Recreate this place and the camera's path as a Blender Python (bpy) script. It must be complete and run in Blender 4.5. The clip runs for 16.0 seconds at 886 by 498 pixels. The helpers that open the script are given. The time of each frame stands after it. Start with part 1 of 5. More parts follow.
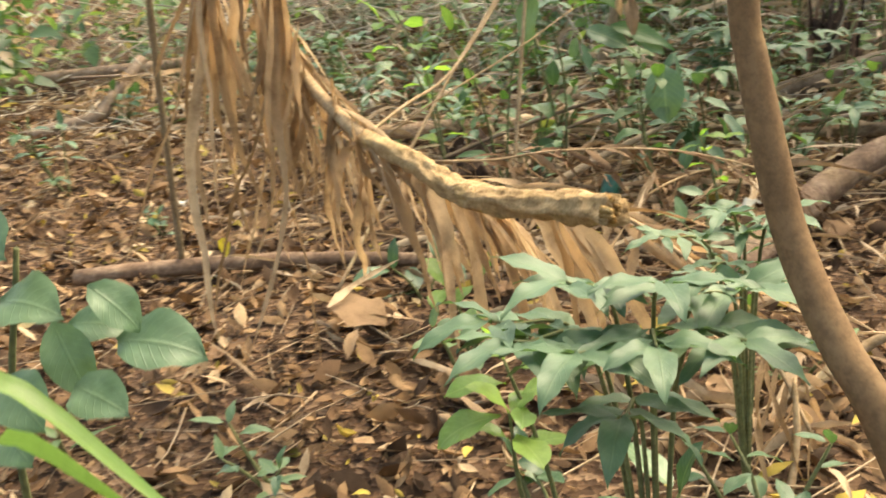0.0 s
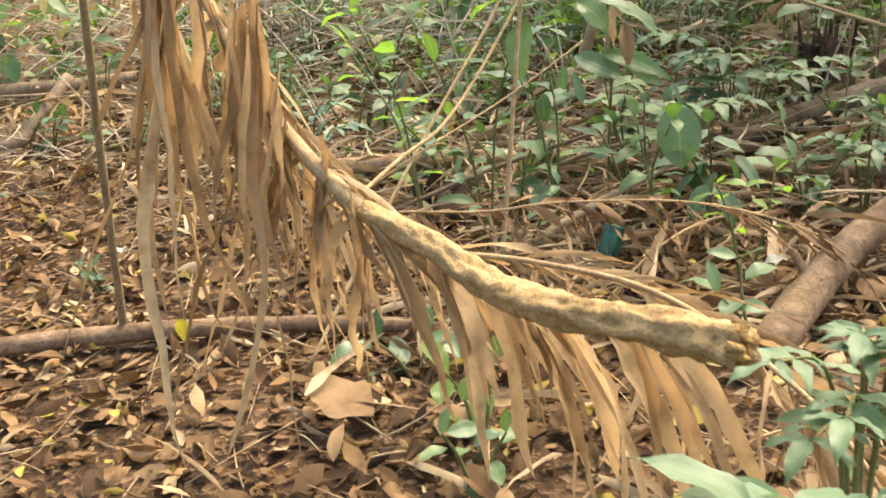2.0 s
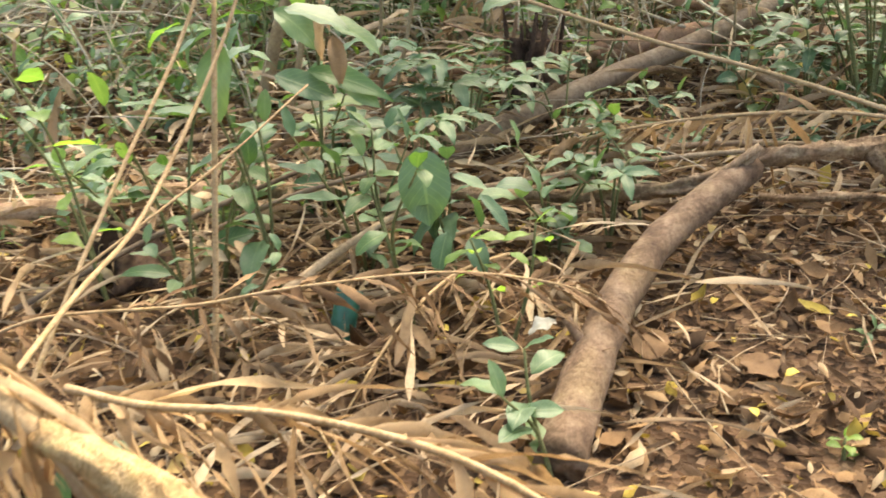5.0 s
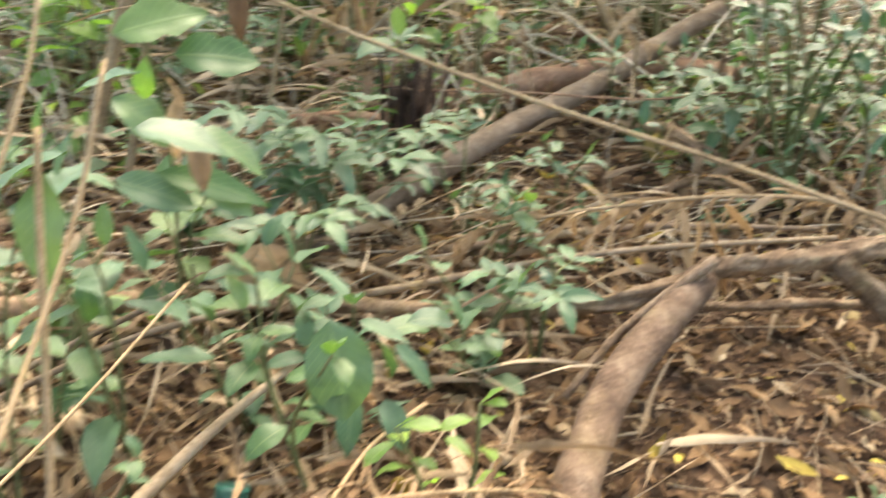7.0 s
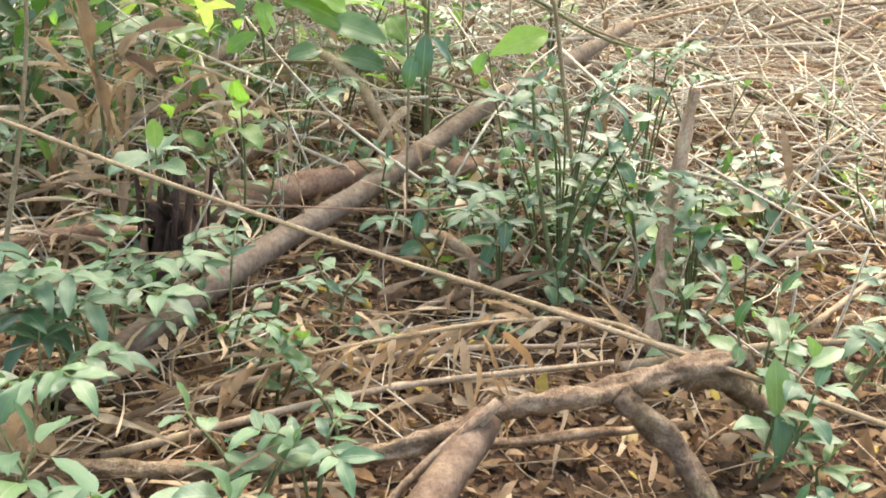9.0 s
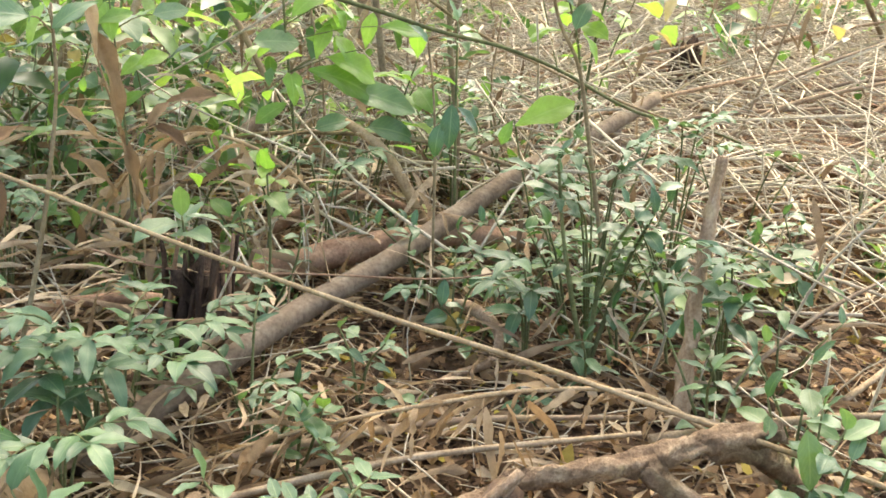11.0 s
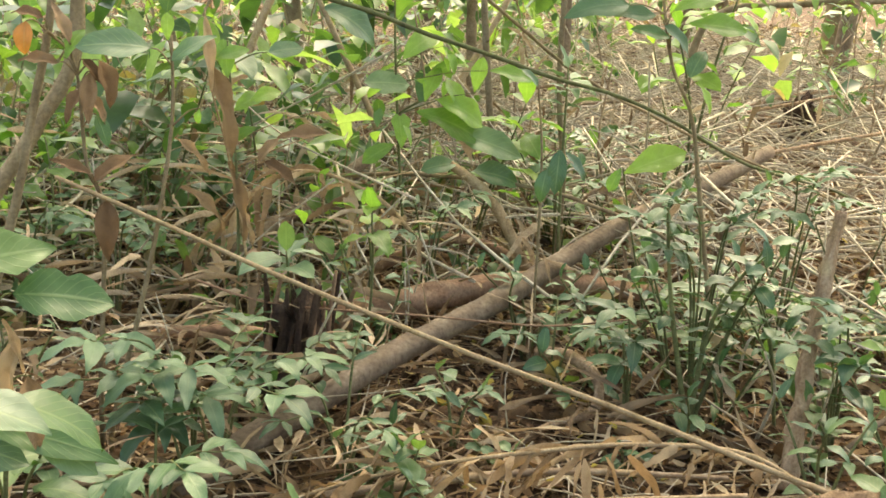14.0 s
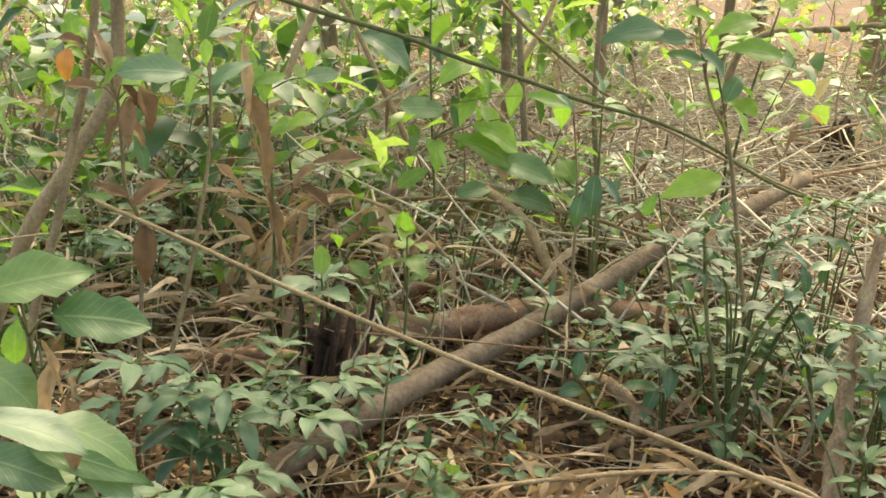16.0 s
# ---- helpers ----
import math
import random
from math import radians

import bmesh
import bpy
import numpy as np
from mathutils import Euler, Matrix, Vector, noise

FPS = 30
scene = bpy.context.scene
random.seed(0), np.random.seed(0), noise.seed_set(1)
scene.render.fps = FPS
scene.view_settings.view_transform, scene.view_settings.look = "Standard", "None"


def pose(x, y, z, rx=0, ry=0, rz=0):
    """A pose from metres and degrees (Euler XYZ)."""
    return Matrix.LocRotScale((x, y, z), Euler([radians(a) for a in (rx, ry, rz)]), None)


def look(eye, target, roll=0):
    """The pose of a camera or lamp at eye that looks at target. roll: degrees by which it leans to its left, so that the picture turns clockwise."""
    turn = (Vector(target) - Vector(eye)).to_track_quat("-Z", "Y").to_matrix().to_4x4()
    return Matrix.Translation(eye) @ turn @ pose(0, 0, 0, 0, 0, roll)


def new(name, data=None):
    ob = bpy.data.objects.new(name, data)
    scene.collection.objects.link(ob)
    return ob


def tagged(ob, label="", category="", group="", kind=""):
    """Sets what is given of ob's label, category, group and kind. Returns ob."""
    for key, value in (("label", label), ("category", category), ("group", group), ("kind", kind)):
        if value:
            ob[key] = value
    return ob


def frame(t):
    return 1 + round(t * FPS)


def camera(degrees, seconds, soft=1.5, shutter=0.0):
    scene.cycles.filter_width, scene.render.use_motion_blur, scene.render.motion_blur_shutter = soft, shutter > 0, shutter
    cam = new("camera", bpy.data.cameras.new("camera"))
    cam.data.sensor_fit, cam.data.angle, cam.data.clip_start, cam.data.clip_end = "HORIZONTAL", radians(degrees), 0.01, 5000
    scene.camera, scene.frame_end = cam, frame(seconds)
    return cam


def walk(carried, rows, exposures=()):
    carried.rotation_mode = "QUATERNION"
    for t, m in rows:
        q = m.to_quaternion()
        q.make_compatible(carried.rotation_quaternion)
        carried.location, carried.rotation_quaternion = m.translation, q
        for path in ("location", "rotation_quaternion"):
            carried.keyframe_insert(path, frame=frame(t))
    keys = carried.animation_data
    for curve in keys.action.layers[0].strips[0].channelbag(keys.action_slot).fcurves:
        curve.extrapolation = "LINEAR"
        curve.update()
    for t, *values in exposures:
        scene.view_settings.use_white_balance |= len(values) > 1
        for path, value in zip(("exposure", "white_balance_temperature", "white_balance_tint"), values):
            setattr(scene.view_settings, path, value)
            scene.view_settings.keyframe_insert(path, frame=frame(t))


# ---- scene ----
cam = camera(45.0, 16.0, soft=1.65, shutter=0.5)
PATH = [
    (0, (1.494, 0.634, 1.245), (0.767, 2.36, 0.545), -6.4),
    (0.5, (1.354, 0.713, 1.251), (0.772, 2.49, 0.54), -4.9),
    (1, (1.301, 0.815, 1.251), (0.726, 2.594, 0.54), -4.9),
    (1.5, (1.257, 0.945, 1.255), (0.657, 2.716, 0.546), -5.3),
    (2, (1.176, 1.019, 1.265), (0.577, 2.791, 0.558), -5.2),
    (2.5, (1.134, 1.079, 1.281), (0.656, 2.883, 0.563), -5.4),
    (3, (1.149, 1.133, 1.281), (0.762, 2.954, 0.549), -4.5),
    (3.5, (1.183, 1.208, 1.275), (0.792, 3.023, 0.53), -4.9),
    (3.7, (1.199, 1.239, 1.277), (0.807, 3.051, 0.528), -5.0),
    (4.7, (0.93, 1.57, 1.317), (0.87, 3.39, 0.515), -3.6),
    (5.8, (0.929, 1.946, 1.363), (0.981, 3.753, 0.507), -2.0),
    (6, (0.939, 2.03, 1.367), (0.984, 3.839, 0.516), -2.4),
    (6.5, (0.921, 2.202, 1.401), (1.004, 3.997, 0.523), -2.4),
    (7, (0.787, 2.415, 1.47), (1.118, 4.171, 0.573), 0.4),
    (7.5, (0.801, 2.591, 1.581), (1.373, 4.286, 0.686), 2.7),
    (8, (0.837, 2.635, 1.589), (1.442, 4.325, 0.708), 3.0),
    (8.5, (0.852, 2.653, 1.598), (1.502, 4.338, 0.739), 3.1),
    (9, (0.863, 2.653, 1.613), (1.598, 4.33, 0.807), 3.9),
    (11.5, (0.897, 2.661, 1.571), (1.568, 4.425, 0.91), 3.6),
    (12, (0.898, 2.667, 1.565), (1.551, 4.442, 0.915), 3.9),
    (12.5, (0.899, 2.682, 1.558), (1.523, 4.472, 0.919), 4.0),
    (13, (0.896, 2.69, 1.549), (1.475, 4.499, 0.922), 4.0),
    (13.5, (0.895, 2.696, 1.547), (1.438, 4.521, 0.934), 4.0),
    (14, (0.89, 2.695, 1.546), (1.411, 4.531, 0.947), 4.0),
    (14.5, (0.888, 2.7, 1.547), (1.386, 4.546, 0.96), 3.9),
    (15, (0.888, 2.694, 1.548), (1.372, 4.547, 0.973), 3.8),
    (15.5, (0.887, 2.693, 1.549), (1.357, 4.553, 0.984), 3.7),
    (16, (0.889, 2.693, 1.544), (1.348, 4.558, 0.986), 3.6),
]
walk(cam, [(t, look(eye, aim, roll)) for t, eye, aim, roll in PATH],
     exposures=((0.0, 2.04, 7900, 6), (2.0, 2.2, 7800, 7), (3.7, 2.3, 7800, 7), (6.5, 2.62, 7600, 7), (9.0, 2.85, 7000, 9), (11.5, 2.66, 7500, 6), (13.0, 2.5, 8100, 4), (16.0, 2.3, 8500, 2)))

# ---- light: bright overcast sky above a thin canopy ----
SUN_EL, SUN_ROT = 52, 25
world = bpy.data.worlds.new("sky")
scene.world = world
world.use_nodes = True
wn = world.node_tree
sky = wn.nodes.new("ShaderNodeTexSky")
sky.sky_type = "NISHITA"
sky.sun_disc = False
sky.sun_elevation, sky.sun_rotation = radians(SUN_EL), radians(SUN_ROT)
sky.air_density, sky.dust_density = 1.0, 4.0
wn.links.new(sky.outputs[0], wn.nodes["Background"].inputs[0])
wn.nodes["Background"].inputs[1].default_value = 0.15
sun_data = bpy.data.lights.new("sun", "SUN")
sun_data.energy, sun_data.angle, sun_data.color = 2.2, radians(50), (1.0, 0.94, 0.8)
sun = new("sun", sun_data)
sun.matrix_world = look((0, 0, 30), (-12 * math.sin(radians(SUN_ROT)), -12 * math.cos(radians(SUN_ROT)), 30 - 12 * math.tan(radians(SUN_EL))))

# ---- materials ----


def base_material(name, rough=0.8, spec=0.3):
    mat = bpy.data.materials.new(name)
    mat.use_nodes = True
    nt = mat.node_tree
    bsdf = nt.nodes["Principled BSDF"]
    bsdf.inputs["Roughness"].default_value = rough
    bsdf.inputs["Specular IOR Level"].default_value = spec
    return mat, nt, bsdf


def ramp(nt, source, stops):
    node = nt.nodes.new("ShaderNodeValToRGB")
    el = node.color_ramp.elements
    while len(el) < len(stops):
        el.new(0.5)
    for e, (p, c) in zip(el, stops):
        e.position, e.color = p, (*c, 1)
    nt.links.new(source, node.inputs[0])
    return node.outputs[0]


def noise_tex(nt, scale, detail=4, rough=0.6, stretch=None, coord="Object"):
    tc = nt.nodes.new("ShaderNodeTexCoord")
    node = nt.nodes.new("ShaderNodeTexNoise")
    node.inputs["Scale"].default_value, node.inputs["Detail"].default_value, node.inputs["Roughness"].default_value = scale, detail, rough
    out = tc.outputs[coord]
    if stretch:
        mp = nt.nodes.new("ShaderNodeMapping")
        mp.inputs["Scale"].default_value = stretch
        nt.links.new(out, mp.inputs[0])
        out = mp.outputs[0]
    nt.links.new(out, node.inputs["Vector"])
    return node.outputs[0]


def mix(nt, kind, fac, a, b):
    node = nt.nodes.new("ShaderNodeMix")
    node.data_type, node.blend_type = "RGBA", kind
    for socket, v in ((node.inputs[0], fac), (node.inputs[6], a), (node.inputs[7], b)):
        if isinstance(v, (int, float)):
            socket.default_value = v
        elif isinstance(v, tuple):
            socket.default_value = (*v, 1)
        else:
            nt.links.new(v, socket)
    return node.outputs[2]


def bump(nt, bsdf, height, strength, dist=0.01):
    node = nt.nodes.new("ShaderNodeBump")
    node.inputs["Strength"].default_value, node.inputs["Distance"].default_value = strength, dist
    nt.links.new(height, node.inputs["Height"])
    nt.links.new(node.outputs[0], bsdf.inputs["Normal"])


def vary(nt, island):
    if island:
        return nt.nodes.new("ShaderNodeNewGeometry").outputs["Random Per Island"]
    return nt.nodes.new("ShaderNodeObjectInfo").outputs["Random"]


def leaf_material(name, stops, island=False, rough=0.42, thin=0.35, vein=0.15, spec=0.5):
    """Living leaf: light veins along the blade, fine mottling, light that shines through."""
    mat, nt, bsdf = base_material(name, rough, spec)
    col = ramp(nt, vary(nt, island), stops)
    spots = ramp(nt, noise_tex(nt, 35, 5, 0.65), ((0.3, (0.75, 0.75, 0.7)), (0.6, (1, 1, 1)), (0.75, (1.1, 1.08, 0.9))))
    col = mix(nt, "MULTIPLY", 0.9, col, spots)
    if vein:
        uv = nt.nodes.new("ShaderNodeUVMap")
        sep = nt.nodes.new("ShaderNodeSeparateXYZ")
        nt.links.new(uv.outputs[0], sep.inputs[0])
        side = nt.nodes.new("ShaderNodeMath")
        side.operation = "ABSOLUTE"
        nt.links.new(sep.outputs[0], side.inputs[0])
        skew = nt.nodes.new("ShaderNodeMath")
        skew.operation = "MULTIPLY_ADD"
        skew.inputs[1].default_value = -0.28
        nt.links.new(side.outputs[0], skew.inputs[0])
        nt.links.new(sep.outputs[1], skew.inputs[2])
        rib = nt.nodes.new("ShaderNodeMath")
        rib.operation = "SINE"
        mul = nt.nodes.new("ShaderNodeMath")
        mul.operation = "MULTIPLY"
        mul.inputs[1].default_value = 58
        nt.links.new(skew.outputs[0], mul.inputs[0])
        nt.links.new(mul.outputs[0], rib.inputs[0])
        lines = ramp(nt, rib.outputs[0], ((0.86, (0, 0, 0)), (1.0, (0.6, 0.6, 0.6))))
        mid = ramp(nt, side.outputs[0], ((0.03, (1, 1, 1)), (0.09, (0, 0, 0))))
        both = mix(nt, "LIGHTEN", 1.0, lines, mid)
        scaled = mix(nt, "MULTIPLY", 1.0, both, (vein, vein, vein))
        col = mix(nt, "MIX", scaled, col, (0.42, 0.5, 0.24))
        bump(nt, bsdf, both, 0.25, 0.002)
    nt.links.new(col, bsdf.inputs["Base Color"])
    if thin:
        tr = nt.nodes.new("ShaderNodeBsdfTranslucent")
        nt.links.new(mix(nt, "MULTIPLY", 1.0, col, (1.5, 1.7, 0.7)), tr.inputs[0])
        sh = nt.nodes.new("ShaderNodeMixShader")
        sh.inputs[0].default_value = thin
        nt.links.new(bsdf.outputs[0], sh.inputs[1])
        nt.links.new(tr.outputs[0], sh.inputs[2])
        nt.links.new(sh.outputs[0], nt.nodes["Material Output"].inputs[0])
    return mat


def dry_material(name, stops, island=False, fibre=True, rough=0.8, thin=0.15):
    """Dead leaf: blotches of rot over tan, with fine parallel fibres."""
    mat, nt, bsdf = base_material(name, rough, 0.25)
    col = ramp(nt, vary(nt, island), stops)
    blot = ramp(nt, noise_tex(nt, 14, 6, 0.7), ((0.3, (0.45, 0.38, 0.32)), (0.5, (0.95, 0.93, 0.9)), (0.7, (1.2, 1.15, 1.1))))
    col = mix(nt, "MULTIPLY", 0.85, col, blot)
    grain = noise_tex(nt, 40, 3, 0.5, (6, 0.35, 1) if fibre else None, "UV")
    col = mix(nt, "MULTIPLY", 0.5, col, ramp(nt, grain, ((0.35, (0.6, 0.56, 0.52)), (0.65, (1.15, 1.12, 1.08)))))
    nt.links.new(col, bsdf.inputs["Base Color"])
    bump(nt, bsdf, grain, 0.4, 0.003)
    if thin:
        tr = nt.nodes.new("ShaderNodeBsdfTranslucent")
        nt.links.new(mix(nt, "MULTIPLY", 1.0, col, (1.15, 1.05, 0.9)), tr.inputs[0])
        sh = nt.nodes.new("ShaderNodeMixShader")
        sh.inputs[0].default_value = thin
        nt.links.new(bsdf.outputs[0], sh.inputs[1])
        nt.links.new(tr.outputs[0], sh.inputs[2])
        nt.links.new(sh.outputs[0], nt.nodes["Material Output"].inputs[0])
    return mat


def bark_material(name, dark, mid, light, scale=9, stretch=(1, 1, 1), strength=0.6, dist=0.012, island=False):
    mat, nt, bsdf = base_material(name, 0.88, 0.2)
    big = noise_tex(nt, scale, 7, 0.68, stretch)
    col = ramp(nt, big, ((0.28, dark), (0.48, mid), (0.72, light)))
    fine = noise_tex(nt, scale * 7, 5, 0.7)
    col = mix(nt, "MULTIPLY", 0.7, col, ramp(nt, fine, ((0.35, (0.55, 0.52, 0.5)), (0.6, (1.1, 1.1, 1.1)))))
    lichen = ramp(nt, noise_tex(nt, scale * 0.45, 3), ((0.58, (1, 1, 1)), (0.68, (1.15, 1.2, 1.05))))
    col = mix(nt, "MULTIPLY", 0.8, col, lichen)
    tone = ramp(nt, vary(nt, island), ((0, (0.75, 0.75, 0.75)), (1, (1.2, 1.17, 1.12))))
    nt.links.new(mix(nt, "MULTIPLY", 1.0, col, tone), bsdf.inputs["Base Color"])
    bump(nt, bsdf, mix(nt, "ADD", 0.4, big, fine), strength, dist)
    return mat


M_LEAF = leaf_material("leaf_green", ((0, (0.045, 0.1, 0.035)), (0.5, (0.08, 0.15, 0.05)), (1, (0.13, 0.2, 0.07))))
M_DARK = leaf_material("leaf_dark", ((0, (0.035, 0.08, 0.038)), (0.6, (0.062, 0.125, 0.055)), (1, (0.1, 0.18, 0.075))), rough=0.36, thin=0.25)
M_LIGHT = leaf_material("leaf_light", ((0, (0.12, 0.22, 0.05)), (0.5, (0.17, 0.28, 0.08)), (1, (0.25, 0.37, 0.08))), rough=0.35, thin=0.55)
M_PALE = leaf_material("leaf_pale", ((0, (0.075, 0.135, 0.075)), (0.5, (0.11, 0.18, 0.09)), (1, (0.15, 0.225, 0.1))), rough=0.4, thin=0.3, spec=0.5)
M_BLUISH = leaf_material("leaf_bluish", ((0, (0.065, 0.12, 0.062)), (0.5, (0.075, 0.135, 0.072)), (1, (0.11, 0.175, 0.095))), rough=0.45, thin=0.25, spec=0.35, vein=0.05)
M_UNDER = leaf_material("leaf_undergrowth", ((0, (0.045, 0.095, 0.038)), (0.4, (0.1, 0.17, 0.068)), (0.62, (0.16, 0.24, 0.1)), (0.82, (0.28, 0.39, 0.12)), (0.85, (0.3, 0.21, 0.12)), (1, (0.46, 0.35, 0.22))), island=True, vein=0, thin=0.35)
# Undergrowth greens with brighter stops: the backlight on far foliage is in the colour.
M_FAR = leaf_material("leaf_far", ((0, (0.035, 0.075, 0.028)), (0.5, (0.095, 0.165, 0.055)), (0.85, (0.24, 0.35, 0.1)), (1, (0.38, 0.46, 0.22))), island=True, vein=0, rough=0.28, thin=0.5, spec=0.7)
M_YELLOW = leaf_material("leaf_yellow", ((0, (0.46, 0.33, 0.05)), (1, (0.6, 0.45, 0.07))), thin=0.2, rough=0.6)
M_ORANGE = leaf_material("leaf_orange", ((0, (0.55, 0.2, 0.05)), (1, (0.6, 0.26, 0.06))), thin=0.2, rough=0.6)
M_FROND = dry_material("dry_palm_leaflet", ((0, (0.25, 0.165, 0.09)), (0.5, (0.4, 0.28, 0.165)), (1, (0.54, 0.41, 0.26))), thin=0.35)
M_BROWN = dry_material("dry_brown_leaf", ((0, (0.14, 0.08, 0.042)), (0.5, (0.235, 0.145, 0.08)), (1, (0.35, 0.24, 0.145))), fibre=False)
M_LITTER = dry_material("leaf_litter", ((0, (0.045, 0.026, 0.014)), (0.3, (0.115, 0.066, 0.034)), (0.6, (0.225, 0.135, 0.069)), (0.85, (0.36, 0.235, 0.127)), (0.96, (0.56, 0.44, 0.29)), (0.975, (0.42, 0.32, 0.06)), (1, (0.38, 0.3, 0.08))), island=True, fibre=False)
M_TWIGS = bark_material("twig_bark", (0.17, 0.115, 0.07), (0.33, 0.24, 0.155), (0.48, 0.38, 0.27), 18, strength=0.3, dist=0.004, island=True)
M_STRAPS = dry_material("strewn_straps", ((0, (0.16, 0.105, 0.062)), (0.5, (0.34, 0.245, 0.155)), (1, (0.58, 0.46, 0.32))), island=True)
# Pale wood, raised further above twig_bark to put the far brightness into its colour.
M_PALE_STICKS = bark_material("pale_sticks", (0.28, 0.23, 0.165), (0.48, 0.41, 0.31), (0.66, 0.59, 0.475), 12, strength=0.3, dist=0.004, island=True)
M_PETIOLE = bark_material("petiole_skin", (0.2, 0.115, 0.05), (0.45, 0.3, 0.15), (0.6, 0.43, 0.24), 26, strength=1.0, dist=0.016)
M_PITH = bark_material("broken_pith", (0.25, 0.11, 0.035), (0.5, 0.28, 0.09), (0.68, 0.48, 0.22), 60, strength=1.0, dist=0.01)
M_RACHIS = bark_material("rachis_skin", (0.24, 0.16, 0.085), (0.37, 0.26, 0.15), (0.5, 0.37, 0.23), 20, (1, 1, 1), 0.3, 0.004)
M_LOG = bark_material("log_bark", (0.07, 0.042, 0.028), (0.19, 0.122, 0.08), (0.34, 0.24, 0.165), 11, strength=1.0)
M_RAGGED = bark_material("ragged_wood", (0.07, 0.043, 0.027), (0.27, 0.178, 0.112), (0.52, 0.39, 0.26), 16, (1, 1, 1), 1.0, 0.025)
M_LOGRED = bark_material("red_root_bark", (0.12, 0.066, 0.042), (0.26, 0.152, 0.097), (0.38, 0.255, 0.17), 11)
M_LOGGREY = bark_material("grey_log_bark", (0.13, 0.09, 0.06), (0.23, 0.165, 0.115), (0.34, 0.26, 0.19), 9)
M_STEM = bark_material("sapling_bark", (0.12, 0.085, 0.05), (0.23, 0.17, 0.1), (0.32, 0.25, 0.16), 14, (1, 1, 0.4), 0.3, 0.004)
M_GREENSTEM = bark_material("green_stem", (0.07, 0.08, 0.035), (0.13, 0.14, 0.06), (0.2, 0.2, 0.1), 20, strength=0.2, dist=0.003)
M_SMOOTH = bark_material("smooth_brown_bark", (0.12, 0.07, 0.034), (0.16, 0.096, 0.048), (0.2, 0.128, 0.068), 12, (1, 1, 0.3), 0.25, 0.003)
M_STUMP = bark_material("rotten_wood", (0.018, 0.011, 0.008), (0.07, 0.042, 0.03), (0.2, 0.125, 0.085), 14, (1, 1, 0.25), 1.0, 0.03)
M_SPLIT = bark_material("weathered_wood", (0.16, 0.1, 0.065), (0.33, 0.22, 0.14), (0.46, 0.34, 0.24), 14, (2, 2, 0.3), 0.9, 0.015)

# soil
M_SOIL, nt, bsdf = base_material("soil", 0.95, 0.15)
cell = nt.nodes.new("ShaderNodeTexVoronoi")
cell.inputs["Scale"].default_value = 45
wob = nt.nodes.new("ShaderNodeTexCoord")
warp = mix(nt, "ADD", 0.06, wob.outputs["Object"], noise_tex(nt, 9))
nt.links.new(warp, cell.inputs["Vector"])
tone = nt.nodes.new("ShaderNodeSeparateColor")
nt.links.new(cell.outputs["Color"], tone.inputs[0])
flakes = ramp(nt, tone.outputs[0], ((0, (0.03, 0.018, 0.011)), (0.4, (0.07, 0.042, 0.025)), (0.75, (0.13, 0.08, 0.048)), (1, (0.22, 0.15, 0.095))))
earth = ramp(nt, noise_tex(nt, 1.6, 8, 0.7), ((0.35, (0.55, 0.5, 0.48)), (0.6, (1.1, 1.05, 1.0))))
nt.links.new(mix(nt, "MULTIPLY", 1.0, flakes, earth), bsdf.inputs["Base Color"])
bump(nt, bsdf, cell.outputs["Distance"], 0.8, 0.02)

M_CAN, nt, bsdf = base_material("green_enamel", 0.35, 0.5)
nt.links.new(ramp(nt, noise_tex(nt, 30, 5), ((0.3, (0.01, 0.05, 0.035)), (0.6, (0.02, 0.11, 0.075)), (0.8, (0.05, 0.15, 0.1)))), bsdf.inputs["Base Color"])
M_WHITE, nt, bsdf = base_material("white_scrap", 0.6, 0.4)
nt.links.new(ramp(nt, noise_tex(nt, 30, 5), ((0.3, (0.26, 0.24, 0.2)), (0.7, (0.42, 0.4, 0.35)))), bsdf.inputs["Base Color"])

# ---- mesh helpers ----


def rise(x, y):
    """Height of the forest floor."""
    far = max(0.0, math.hypot(x - 1, y - 3) - 9)
    return 0.035 * noise.noise((x * 0.9, y * 0.9, 0)) + 0.012 * noise.noise((x * 4, y * 4, 5)) + 0.5 * min(far / 14, 1.5) * noise.noise((x * 0.12, y * 0.12, 9)) - 0.012


def make(name, verts, faces, mat, uvs=None, smooth=True):
    me = bpy.data.meshes.new(name)
    me.from_pydata(verts, [], faces)
    if uvs is not None:
        layer = me.uv_layers.new(name="UVMap")
        idx = np.empty(len(me.loops), np.int32)
        me.loops.foreach_get("vertex_index", idx)
        layer.data.foreach_set("uv", np.asarray(uvs, np.float32)[idx].ravel())
    if smooth:
        me.polygons.foreach_set("use_smooth", np.ones(len(me.polygons), bool))
    me.materials.append(mat)
    me.update()
    return me


def part(name, me, parent, m=None, label=""):
    ob = new(name, me)
    ob.parent = parent
    if m is not None:
        ob.matrix_basis = m
    if label:
        ob["label"] = label
    return ob


def thing(name, x, y, z, label, category, group="", kind=""):
    ob = new(name)
    ob.empty_display_size = 0.05
    ob.location = (x, y, z)
    return tagged(ob, label, category, group, kind)


